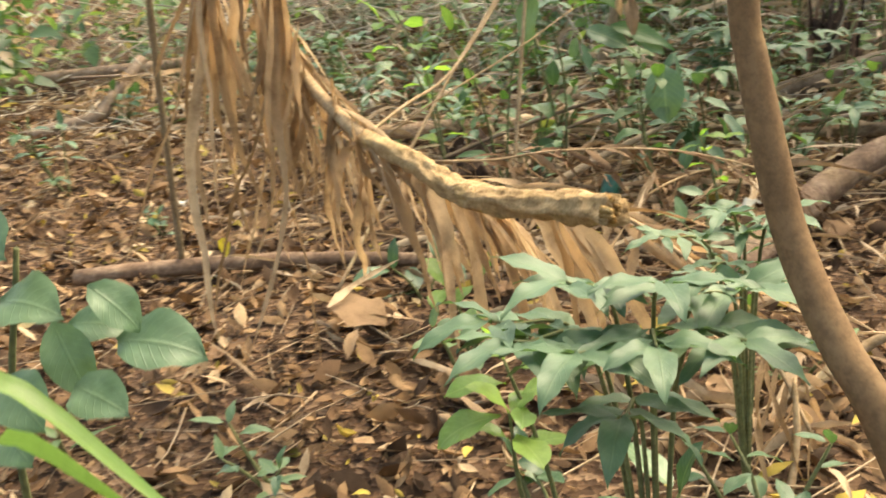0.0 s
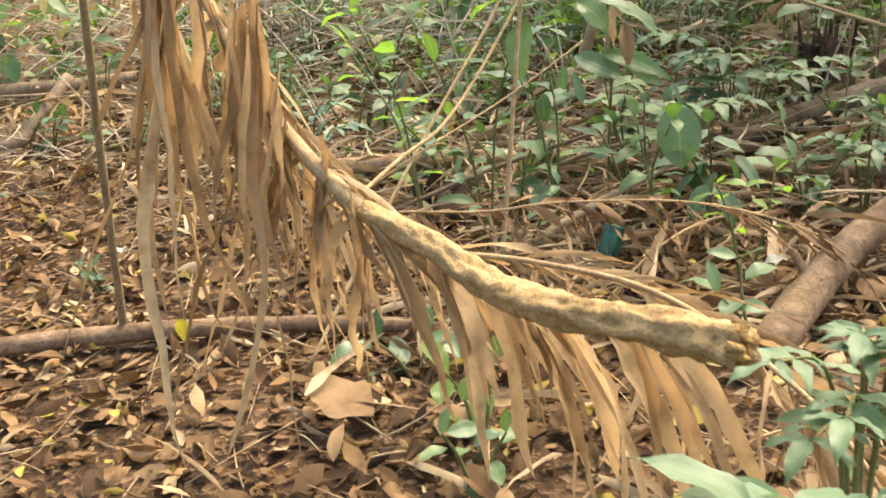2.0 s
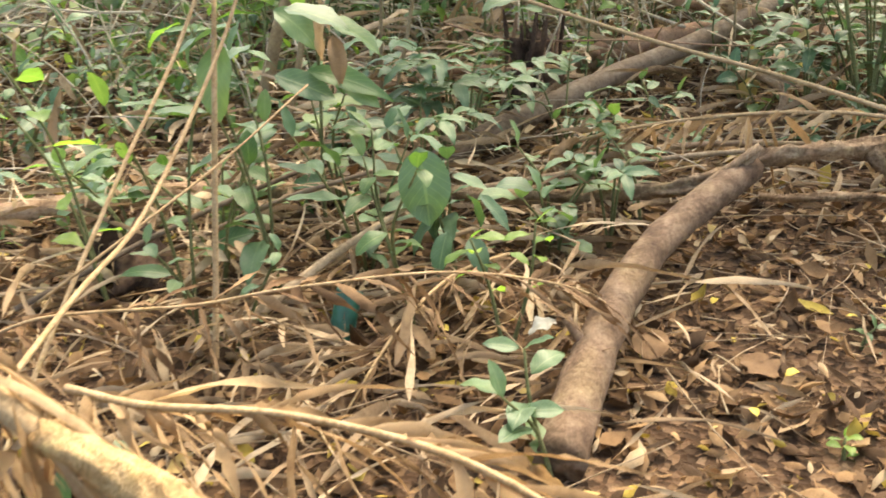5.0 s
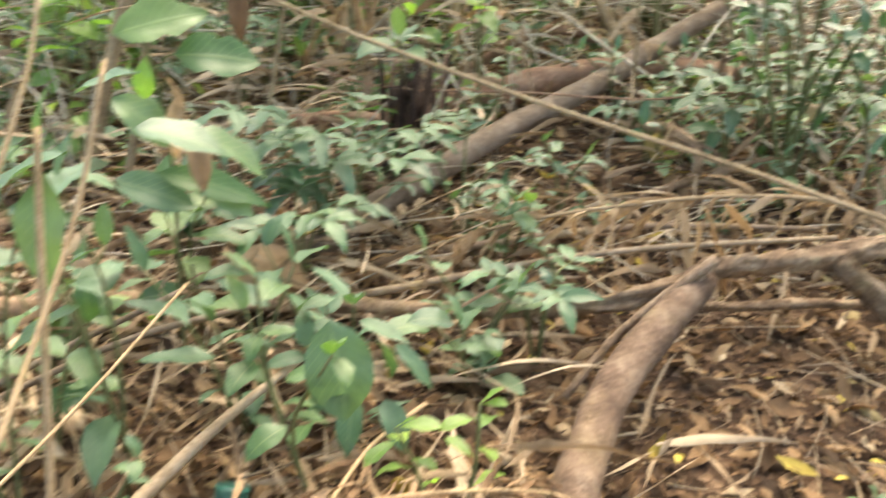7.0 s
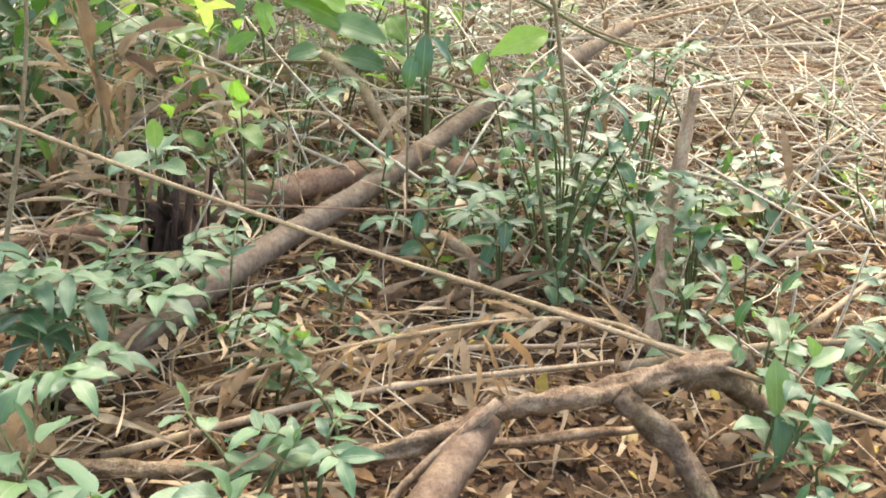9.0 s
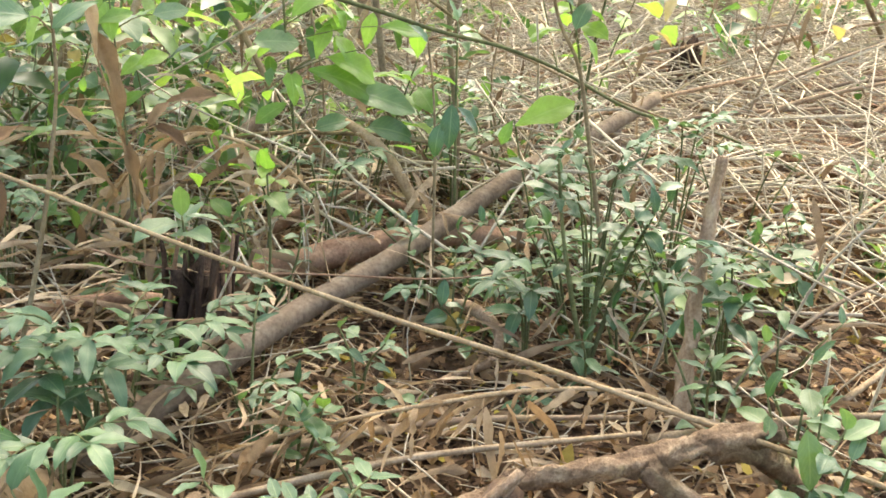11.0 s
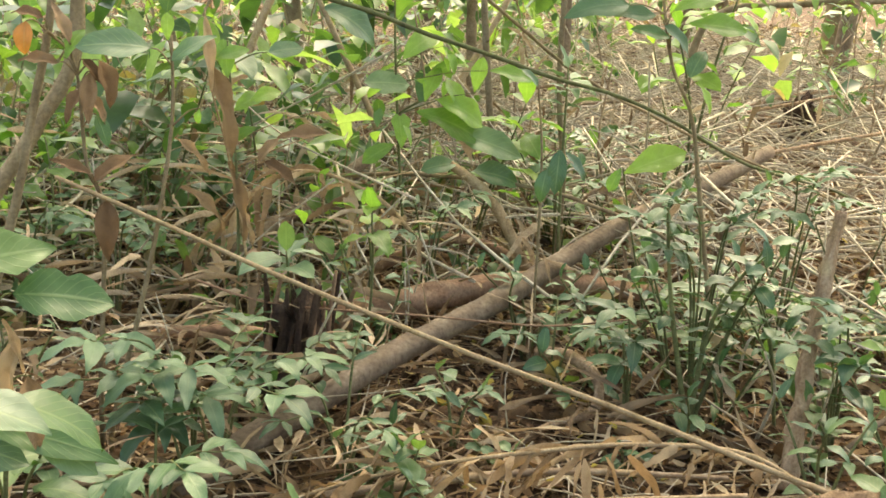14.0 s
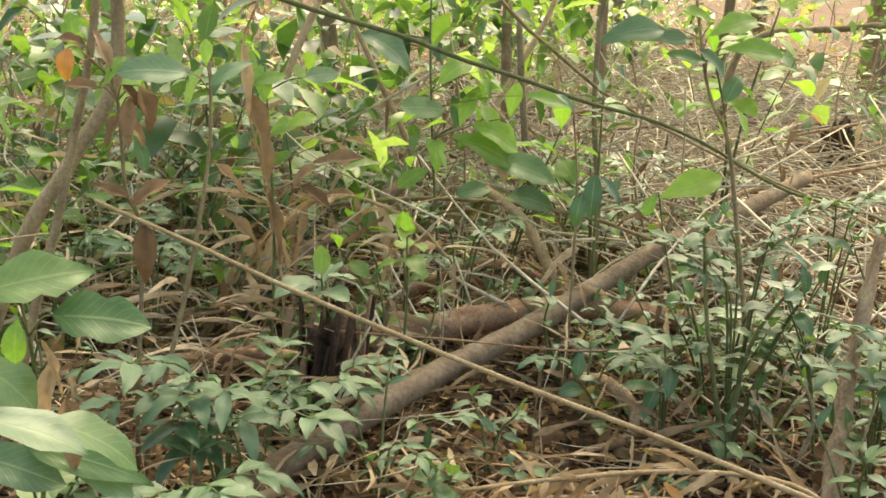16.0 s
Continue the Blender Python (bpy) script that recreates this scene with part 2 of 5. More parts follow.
def smooth_line(pts, n):
    """A Catmull-Rom line through pts with n points to each span."""
    p = [Vector(q) for q in pts]
    p = [p[0] * 2 - p[1]] + p + [p[-1] * 2 - p[-2]]
    out = []
    for i in range(1, len(p) - 2):
        for k in range(n):
            t = k / n
            out.append(0.5 * (2 * p[i] + (p[i + 1] - p[i - 1]) * t + (2 * p[i - 1] - 5 * p[i] + 4 * p[i + 1] - p[i + 2]) * t * t + (3 * p[i] - p[i - 1] - 3 * p[i + 1] + p[i + 2]) * t ** 3))
    return out + [p[-2]]


def tube(pts, r0, r1, seg=8, n=5, rough=0.1, seed=0, wander=0.0, ragged=0.0):
    """A tapering, knobbly round limb along pts: vertices, faces, uvs."""
    line = smooth_line(pts, n)
    count = len(line)
    verts, faces, uvs = [], [], []
    side = None
    length = 0.0
    for i, c in enumerate(line):
        d = (line[min(i + 1, count - 1)] - line[max(i - 1, 0)]).normalized()
        if side is None:
            side = d.orthogonal().normalized()
        side = (side - d * side.dot(d)).normalized()
        up = d.cross(side)
        f = i / (count - 1)
        r = r0 + (r1 - r0) * f
        if i:
            length += (c - line[i - 1]).length
        c = c + Vector((noise.noise((length * 3, seed, 1)), noise.noise((length * 3, seed, 2)), noise.noise((length * 3, seed, 3)))) * wander
        for k in range(seg):
            a = 2 * math.pi * k / seg
            rr = r * (1 + rough * (noise.noise((math.cos(a) * 1.3, math.sin(a) * 1.3 + seed, length * 9)) + 0.7 * noise.noise((math.cos(a) * 3, math.sin(a) * 3 + seed, length * 30))))
            slip = d * (ragged * r * noise.noise((a * 2, seed, 4)) if i in (0, count - 1) else 0)
            verts.append(c + (side * math.cos(a) + up * math.sin(a)) * rr + slip)
            uvs.append((k / seg, length))
    for i in range(count - 1):
        for k in range(seg):
            a, b = i * seg + k, i * seg + (k + 1) % seg
            faces.append((a, b, b + seg, a + seg))
    for i, rev in ((0, True), (count - 1, False)):
        verts.append(sum((verts[i * seg + k] for k in range(seg)), Vector()) / seg)
        uvs.append((0.5, 0))
        cidx = len(verts) - 1
        for k in range(seg):
            a, b = i * seg + k, i * seg + (k + 1) % seg
            faces.append((b, a, cidx) if rev else (a, b, cidx))
    return verts, faces, uvs


def joined(pieces):
    verts, faces, uvs = [], [], []
    for v, f, u in pieces:
        o = len(verts)
        verts += v
        uvs += u
        faces += [tuple(i + o for i in q) for q in f]
    return verts, faces, uvs


def outline(kind, v):
    """Half width of a blade at v from stalk to tip."""
    if kind == "lance":
        return math.sin(math.pi * v ** 0.8) ** 0.9 * (1 - 0.25 * v)
    if kind == "heart":
        return (1 - v) ** 0.62 * min(1, (v + 0.02) * 7) ** 0.5
    if kind == "obovate":
        return math.sin(math.pi * min(1, v ** 1.35)) ** 0.75
    return math.sin(math.pi * v ** 0.9) ** 0.72


def blade(length, width, kind="ovate", n=8, fold=0.18, droop=0.25, wave=0.05, seed=0, holes=0):
    """A leaf along +Y that bends down, with a fold along its midrib and a wavy rim."""
    rnd = random.Random(seed)
    verts, uvs, faces = [], [], []
    cols = (-1, -0.55, 0, 0.55, 1)
    ph = rnd.uniform(0, 6)
    y, z, ang = 0.0, 0.0, droop * 0.3
    for i in range(n + 1):
        v = i / n
        w = max(outline(kind, v), 0.012 if i in (0, n) else 0.05) * width / 2
        for c in cols:
            bite = 1 - (rnd.uniform(0, 0.35) if holes and abs(c) == 1 and rnd.random() < 0.4 else 0)
            lift = abs(c) * fold * w * 2 - (abs(c) == 1) * fold * w * 0.7 + wave * width * math.sin(v * 13 + ph + c * 1.5) * abs(c)
            verts.append(Vector((c * w * bite, y - abs(c) * 0.12 * width * (kind == "heart" and i == 0), z + lift)))
            uvs.append((c, v))
        ang -= droop * 1.4 / n * (0.5 + v)
        y += math.cos(ang) * length / n
        z += math.sin(ang) * length / n
    for i in range(n):
        for k in range(4):
            a = i * 5 + k
            faces.append((a, a + 1, a + 6, a + 5))
    return verts, faces, uvs


def strip(start, along, length, width, limp, seed, n=9, twist=1.0, fold=0.35):
    """A limp, crumpled strap leaf that starts along a way and is pulled down by its weight."""
    rnd = random.Random(seed)
    p, d = Vector(start), Vector(along).normalized()
    verts, uvs, faces = [], [], []
    turn = rnd.uniform(-1.5, 1.5)
    for i in range(n + 1):
        v = i / n
        w = width * (min(1, v * 5 + 0.25) * (1 - v ** 2.2) ** 0.75 + 0.02) / 2
        w *= 1 + 0.6 * noise.noise((seed * 1.7, v * 3.3, 0)) + 0.5 * noise.noise((seed * 2.3, v * 13, 4))
        side = d.orthogonal().normalized()
        side.rotate(Matrix.Rotation(turn + twist * v * rnd.uniform(0.6, 1.3), 3, d))
        nor = d.cross(side)
        bend = fold * w * 2 * (0.6 + 0.8 * noise.noise((seed, v * 5, 3)))
        for c in (-1, 0, 1):
            verts.append(p + side * c * w + nor * (bend if c == 0 else 0))
            uvs.append((c, v * 3))
        p = p + d * length / n
        d = (d + Vector((0.17 * rnd.uniform(-1, 1), 0.17 * rnd.uniform(-1, 1), -limp / n))).normalized()
        if p.z < 0.015:
            d.z = max(d.z, 0.0)
            d = (d + Vector((rnd.uniform(-0.4, 0.4), rnd.uniform(-0.4, 0.4), 0.02))).normalized()
    for i in range(n):
        for k in range(2):
            a = i * 3 + k
            faces.append((a, a + 1, a + 4, a + 3))
    return verts, faces, uvs


def aim(p, way, spin=0.0):
    """A pose at p whose +Y runs along way, with +Z as far up as it can be."""
    y = Vector(way).normalized()
    x = y.cross(Vector((0, 0, 1)))
    x = x.normalized() if x.length > 1e-4 else Vector((1, 0, 0))
    m = Matrix((x, y, x.cross(y))).transposed().to_4x4()
    return Matrix.Translation(p) @ m @ Matrix.Rotation(spin, 4, "Y")

# ---- the forest floor ----


def axis_steps(lo, hi, step, reach):
    inner = list(np.arange(lo, hi + step / 2, step))
    out, d = [], step
    while d < reach:
        d *= 1.35
        out.append(d)
    return [lo - d for d in reversed(out)] + inner + [hi + d for d in out]


gx, gy = axis_steps(-4, 9, 0.08, 500), axis_steps(-1, 13, 0.08, 500)
gv = [(x, y, rise(x, y)) for y in gy for x in gx]
gw = len(gx)
gf = [(j * gw + i, j * gw + i + 1, (j + 1) * gw + i + 1, (j + 1) * gw + i) for j in range(len(gy) - 1) for i in range(gw - 1)]
tagged(new("ground", make("ground", gv, gf, M_SOIL)), "brown earth of the forest floor under dead leaves", "ground", kind="structure")

rs = np.random.RandomState(4)


def litter_mesh(name, count, xs, ys, lo, hi, mat, keep=None, lift=0.03, curl=0.5):
    """Fallen leaves, each with its own size, curl and tilt, as one mesh."""
    x, y = rs.uniform(*xs, count), rs.uniform(*ys, count)
    if keep:
        ok = np.array([keep(a, b) for a, b in zip(x, y)])
        x, y = x[ok], y[ok]
    n = len(x)
    ln = lo + (hi - lo) * rs.rand(n) ** 2.0
    wd = ln * rs.uniform(0.25, 0.55, n)
    yaw, pitch, roll = rs.uniform(0, 6.283, n), rs.normal(0, 0.38, n), rs.normal(0, 0.5, n)
    cu = rs.normal(0.1, curl, n)
    shape = np.array([(0, -0.5), (-0.45, -0.15), (-0.42, 0.15), (0, 0.5), (0.42, 0.15), (0.45, -0.15), (0, -0.15), (0, 0.15)])
    px, py = shape[:, 0][None] * wd[:, None], shape[:, 1][None] * ln[:, None]
    px = px * rs.uniform(0.75, 1.2, px.shape)
    pz = cu[:, None] * (np.abs(px) * 0.9 + (py ** 2) / ln[:, None] * 0.8) + rs.normal(0, 0.05, px.shape) * wd[:, None]
    cr, sr = np.cos(roll)[:, None], np.sin(roll)[:, None]
    px, pz = px * cr + pz * sr, -px * sr + pz * cr
    cp, sp = np.cos(pitch)[:, None], np.sin(pitch)[:, None]
    py, pz = py * cp - pz * sp, py * sp + pz * cp
    ca, sa = np.cos(yaw)[:, None], np.sin(yaw)[:, None]
    wx, wy = px * ca - py * sa + x[:, None], px * sa + py * ca + y[:, None]
    z0 = np.array([rise(a, b) for a, b in zip(x, y)])
    wz = pz - pz.min(1)[:, None] * 0.6 + z0[:, None] + lift * rs.rand(n)[:, None] ** 2 + 0.002
    verts = np.stack([wx, wy, wz], -1).reshape(-1, 3)
    quad = ((0, 5, 6), (0, 6, 1), (5, 4, 7, 6), (6, 7, 2, 1), (4, 3, 7), (7, 3, 2))
    faces = [tuple(k * 8 + i for i in q) for k in range(n) for q in quad]
    return make(name, verts.tolist(), faces, mat, np.tile(shape * 2, (n, 1)))


tagged(new("leaf_litter", litter_mesh("leaf_litter", 62000, (-3.2, 5.2), (1.2, 8.2), 0.02, 0.105, M_LITTER, None, 0.035, 0.8)), "thick layer of brown dead leaves on the ground", "leaf litter", kind="stuff")
tagged(new("leaf_litter", litter_mesh("leaf_litter_far", 26000, (-9, 13), (-3, 22), 0.05, 0.16, M_LITTER,
       lambda a, b: not (-3.2 < a < 5.2 and 1.2 < b < 8.2))), "scattered brown dead leaves further off", "leaf litter", kind="stuff")


def sticks(count, xs, ys, lo, hi, r, height, seed, keep=None):
    rnd = random.Random(seed)
    pieces = []
    while len(pieces) < count:
        x, y = rnd.uniform(*xs), rnd.uniform(*ys)
        if keep and not keep(x, y):
            continue
        a, ln = rnd.uniform(0, 6.283), lo + (hi - lo) * rnd.random() ** 2
        z = rise(x, y) + rnd.random() ** 2 * height + 0.008
        tilt = rnd.gauss(0, 0.06 + height * 0.5)
        d = Vector((math.cos(a), math.sin(a), tilt)) * ln / 2
        c = Vector((x, y, z + abs(d.z)))
        b = Vector((rnd.gauss(0, 0.06), rnd.gauss(0, 0.06), rnd.gauss(0, 0.03))) * ln
        rr = r * rnd.uniform(0.4, 1.4)
        pieces.append(tube([c - d, c + b, c + d], rr, rr * 0.5, 4, 2, 0.1, len(pieces)))
    return joined(pieces)


v, f, u = sticks(2600, (-3, 5), (1.5, 8), 0.05, 0.6, 0.0026, 0.05, 1)
tagged(new("twig_litter", make("twig_litter", v, f, M_TWIGS, u)), "thin dry twigs strewn over the dead leaves", "twigs", kind="stuff")
v, f, u = sticks(5200, (2.3, 12), (5.6, 17), 0.25, 1.6, 0.0068, 0.28, 2, lambda x, y: x > 2.5 + 0.22 * abs(y - 8.5))
tagged(new("brushwood", make("brushwood", v, f, M_PALE_STICKS, u)), "tangle of pale dry sticks and vine ends on the slope", "brushwood", kind="stuff")
near = sticks(450, (-4, 4.5), (4.8, 6.6), 0.15, 0.7, 0.0036, 0.14, 3)
v, f, u = joined([near, sticks(3000, (-4, 4.5), (6.4, 13), 0.15, 1.1, 0.006, 0.5, 31)])
tagged(new("brushwood", make("brushwood_back", v, f, M_PALE_STICKS, u)), "dry sticks and stems among the undergrowth", "brushwood", kind="stuff")

# ---- logs, roots and branches ----


def limb(name, label, category, pts, r0, r1, mat, seed, seg=10, rough=0.14, n=6, wander=0.0, twigs=(), parts=None, knots=5):
    ob = thing(name, *pts[0], label, category)
    o = Vector(pts[0])
    v, f, u = tube([Vector(p) - o for p in pts], r0, r1, seg, n, rough, seed, wander, 0.4)
    part(parts or "stem", make(name, v, f, mat, u), ob)
    for k, (tp, ra, rb) in enumerate(twigs):
        v, f, u = tube([Vector(p) - o for p in tp], ra, rb, max(6, seg - 3), 4, rough, seed + 50 + k, wander, 0.4)
        part("branch", make("branch", v, f, mat, u), ob)
    if r0 > 0.02:
        rnd = random.Random(seed * 13 + 5)
        line = smooth_line([Vector(p) - o for p in pts], 6)
        for k in range(knots):
            i = rnd.randint(2, len(line) - 3)
            d = (line[i + 1] - line[i]).normalized()
            way = (Vector((rnd.gauss(0, 1), rnd.gauss(0, 1), rnd.gauss(0.4, 1))).cross(d)).normalized() + d * 0.4
            ln = r0 * rnd.uniform(1.2, 2.2)
            v, f, u = tube([line[i], line[i] + way * ln * 0.6, line[i] + way * ln], r0 * rnd.uniform(0.25, 0.5), r0 * 0.2, 7, 3, 0.35, seed + k, 0, 0.8)
            part("knot", make("knot", v, f, mat, u), ob)
    return ob


limb("fallen_log", "brown barked fallen log resting on a fork", "log",
     [(1.15, 3.46, 0.03), (1.25, 3.75, 0.07), (1.38, 4.05, 0.11), (1.55, 4.3, 0.16), (1.84, 4.57, 0.23)], 0.056, 0.042, M_LOG, 1, 18, 0.12, 10, knots=1)
limb("fallen_branch", "weathered split branch propped above the leaves", "branch",
     [(0.72, 4.95, 0.05), (1.12, 4.79, 0.1), (1.4, 4.69, 0.12), (1.66, 4.62, 0.16), (1.87, 4.58, 0.25), (2.05, 4.52, 0.29), (2.2, 4.53, 0.3), (2.42, 4.56, 0.29), (2.6, 4.6, 0.27)],
     0.018, 0.029, M_RAGGED, 2, 16, 0.8, 12, 0.03,
     twigs=[([(2.16, 4.51, 0.29), (2.26, 4.46, 0.18), (2.33, 4.4, 0.09), (2.37, 4.34, 0.02), (2.39, 4.28, -0.03)], 0.03, 0.024),
            ([(2.4, 4.56, 0.28), (2.58, 4.6, 0.17), (2.78, 4.63, 0.06), (2.9, 4.64, 0.0)], 0.034, 0.022),
            ([(1.9, 4.66, 0.1), (2.2, 4.62, 0.1), (2.5, 4.62, 0.06)], 0.014, 0.01)])
limb("split_stick", "pair of split pale sticks leaning on the branch", "stick",
     [(1.46, 4.43, 0.02), (1.62, 4.5, 0.15), (1.85, 4.53, 0.31)], 0.01, 0.012, M_SPLIT, 3, 7,
     twigs=[([(1.5, 4.4, 0.02), (1.66, 4.48, 0.13), (1.86, 4.54, 0.3)], 0.012, 0.009)])
limb("fallen_log", "smooth grey-brown log lying across the undergrowth", "log",
     [(0.92, 5.28, 0.03), (1.22, 5.5, 0.1), (1.63, 5.83, 0.16), (2.04, 6.1, 0.22), (2.46, 6.42, 0.29), (2.9, 6.73, 0.37), (3.35, 7.0, 0.43), (3.9, 7.4, 0.5)], 0.046, 0.036, M_LOGGREY, 4, 14, 0.1, 8,
     twigs=[([(3.5, 7.1, 0.42), (3.55, 7.15, 0.2), (3.58, 7.2, 0.0)], 0.03, 0.03)])
limb("thick_root", "reddish brown root arching over the ground", "root",
     [(1.42, 6.36, 0.0), (1.62, 6.34, 0.1), (1.82, 6.33, 0.155), (2.0, 6.34, 0.185), (2.16, 6.35, 0.2), (2.4, 6.4, 0.19), (2.8, 6.46, 0.12), (3.2, 6.52, 0.02)], 0.072, 0.034, M_LOGRED, 5, 16, 0.2, 8)
limb("thick_root", "thin arching brown root above dead leaves", "root",
     [(1.75, 7.0, 0.02), (1.98, 6.95, 0.16), (2.12, 6.9, 0.22), (2.3, 6.9, 0.18), (2.5, 7.0, 0.06), (2.7, 7.05, 0.0)], 0.024, 0.02, M_LOGRED, 6)
limb("bent_branch", "pale bent branch leaning into the undergrowth", "branch",
     [(2.47, 6.76, 0.0), (2.41, 6.7, 0.11), (2.35, 6.66, 0.21), (2.27, 6.68, 0.36), (2.19, 6.74, 0.48), (2.06, 6.8, 0.57)], 0.028, 0.02, M_RACHIS, 7)
limb("bent_branch", "short pale smooth branch bent down to the leaves", "branch",
     [(2.16, 5.88, 0.13), (2.23, 5.74, 0.15), (2.27, 5.62, 0.13), (2.23, 5.55, 0.06), (2.06, 5.52, 0.02), (1.92, 5.46, -0.01)], 0.024, 0.01, M_SPLIT, 8, 12, 0.3, 6, 0.02)
limb("bent_branch", "brown surface root half buried in leaves", "root",
     [(0.62, 6.35, 0.0), (0.85, 6.2, 0.1), (1.0, 6.15, 0.14), (1.25, 6.15, 0.12), (1.45, 6.1, 0.02)], 0.022, 0.02, M_LOGRED, 9)
limb("bent_branch", "crooked brown branch behind the log", "branch",
     [(1.0, 6.9, 0.02), (1.3, 7.0, 0.2), (1.6, 7.3, 0.3), (1.9, 7.6, 0.42)], 0.04, 0.03, M_LOGGREY, 10)
limb("leaning_stick", "long straight pale stick leaning across the undergrowth", "stick",
     [(0.64, 5.6, 0.815), (0.9, 5.52, 0.715), (1.2, 5.4, 0.6), (1.65, 5.1, 0.485), (1.95, 4.87, 0.43), (2.2, 4.7, 0.37), (2.7, 4.45, 0.22), (3.3, 4.15, 0.02)], 0.006, 0.0085, M_RACHIS, 11, 7, 0.06)
limb("fallen_branch", "dark rotten branch lying on the leaves", "branch",
     [(-0.95, 3.26, 0.03), (-0.61, 3.38, 0.035), (-0.36, 3.44, 0.04), (-0.05, 3.51, 0.035), (0.25, 3.56, 0.02)], 0.03, 0.022, M_LOG, 12)
limb("fallen_branch", "pale dead branch lying behind the dry fronds", "branch",
     [(-0.75, 4.78, 0.05), (-0.57, 4.83, 0.08), (-0.2, 4.91, 0.09), (0.16, 4.99, 0.08), (0.6, 5.02, 0.04)], 0.04, 0.03, M_SPLIT, 13)
limb("fallen_branch", "pale weathered branch on the far litter", "branch",
     [(-4.2, 6.3, 0.03), (-3.34, 6.35, 0.09), (-2.85, 6.36, 0.12), (-2.5, 6.5, 0.13)], 0.045, 0.03, M_SPLIT, 14)
limb("fallen_branch", "grey dead branch leaning on the litter", "branch",
     [(-2.8, 5.1, 0.0), (-2.45, 5.28, 0.06), (-2.4, 5.4, 0.13), (-2.36, 5.7, 0.3)], 0.04, 0.03, M_LOGGREY, 15,)
limb("fallen_branch", "thin pale stick on the leaves beside a seedling", "stick",
     [(1.36, 2.83, 0.02), (1.49, 3.02, 0.05), (1.58, 3.07, 0.09), (1.8, 3.2, 0.12), (2.1, 3.42, 0.05)], 0.015, 0.011, M_RACHIS, 16)
limb("dead_twig", "bare white dead twig standing in the litter", "twig",
     [(1.38, 2.48, 0.0), (1.39, 2.54, 0.1), (1.38, 2.6, 0.2)], 0.009, 0.005, M_RACHIS, 17)
limb("dead_twig", "white dry twig rising from the palm frond", "twig",
     [(0.32, 2.9, 0.58), (0.38, 3.12, 0.63), (0.43, 3.3, 0.66), (0.49, 3.46, 0.76), (0.57, 3.62, 0.93), (0.62, 3.7, 1.1)], 0.0055, 0.003, M_RACHIS, 18, 6)
limb("dead_twig", "pale dry upright stalk among green leaves", "twig",
     [(0.38, 3.86, 0.0), (0.4, 3.97, 0.3), (0.43, 4.05, 0.66), (0.45, 4.1, 0.88)], 0.009, 0.006, M_RACHIS, 20, 6)
limb("dead_twig", "pale dry stalk leaning among green leaves", "twig",
     [(0.0, 3.3, 0.0), (0.12, 3.55, 0.28), (0.26, 3.8, 0.57), (0.37, 4.0, 0.78), (0.45, 4.1, 0.97), (0.48, 4.13, 1.08)], 0.006, 0.004, M_RACHIS, 21, 6)
limb("dead_twig", "pale dry stalk slanting through the shrubs", "twig",
     [(0.2, 3.4, 0.48), (0.33, 3.44, 0.56), (0.52, 3.6, 0.66), (0.68, 3.76, 0.76)], 0.0035, 0.0022, M_RACHIS, 19, 6)
for k, (a, b, z) in enumerate((((0.1, 4.6), (0.75, 4.5), 0.3), ((1.0, 4.95), (2.3, 4.75), 0.22), ((1.3, 5.15), (2.4, 5.0), 0.12), ((2.5, 5.0), (3.6, 4.7), 0.1),
                               ((2.9, 5.2), (3.9, 5.6), 0.2), ((3.2, 5.0), (4.2, 5.35), 0.12), ((3.4, 6.2), (4.8, 6.0), 0.25), ((3.6, 5.9), (4.9, 6.6), 0.2),
                               ((-0.2, 4.2), (0.6, 4.6), 0.3), ((-2.2, 5.6), (-1.2, 5.2), 0.1), ((-1.9, 6.2), (-2.9, 5.7), 0.2), ((0.4, 4.0), (0.85, 4.35), 0.25))):
    p, q = Vector((*a, 0.03 + (k % 3) * 0.02)), Vector((*b, z))
    limb("fallen_stick", "dry brown stick lying across the litter", "stick", [p, p.lerp(q, 0.5) + Vector((0.03, 0.04, 0.02)), q], 0.009 + 0.003 * (k % 4), 0.007, M_TWIGS if k % 2 else M_LOGGREY, 30 + k, 7)["group"] = "fallen sticks"

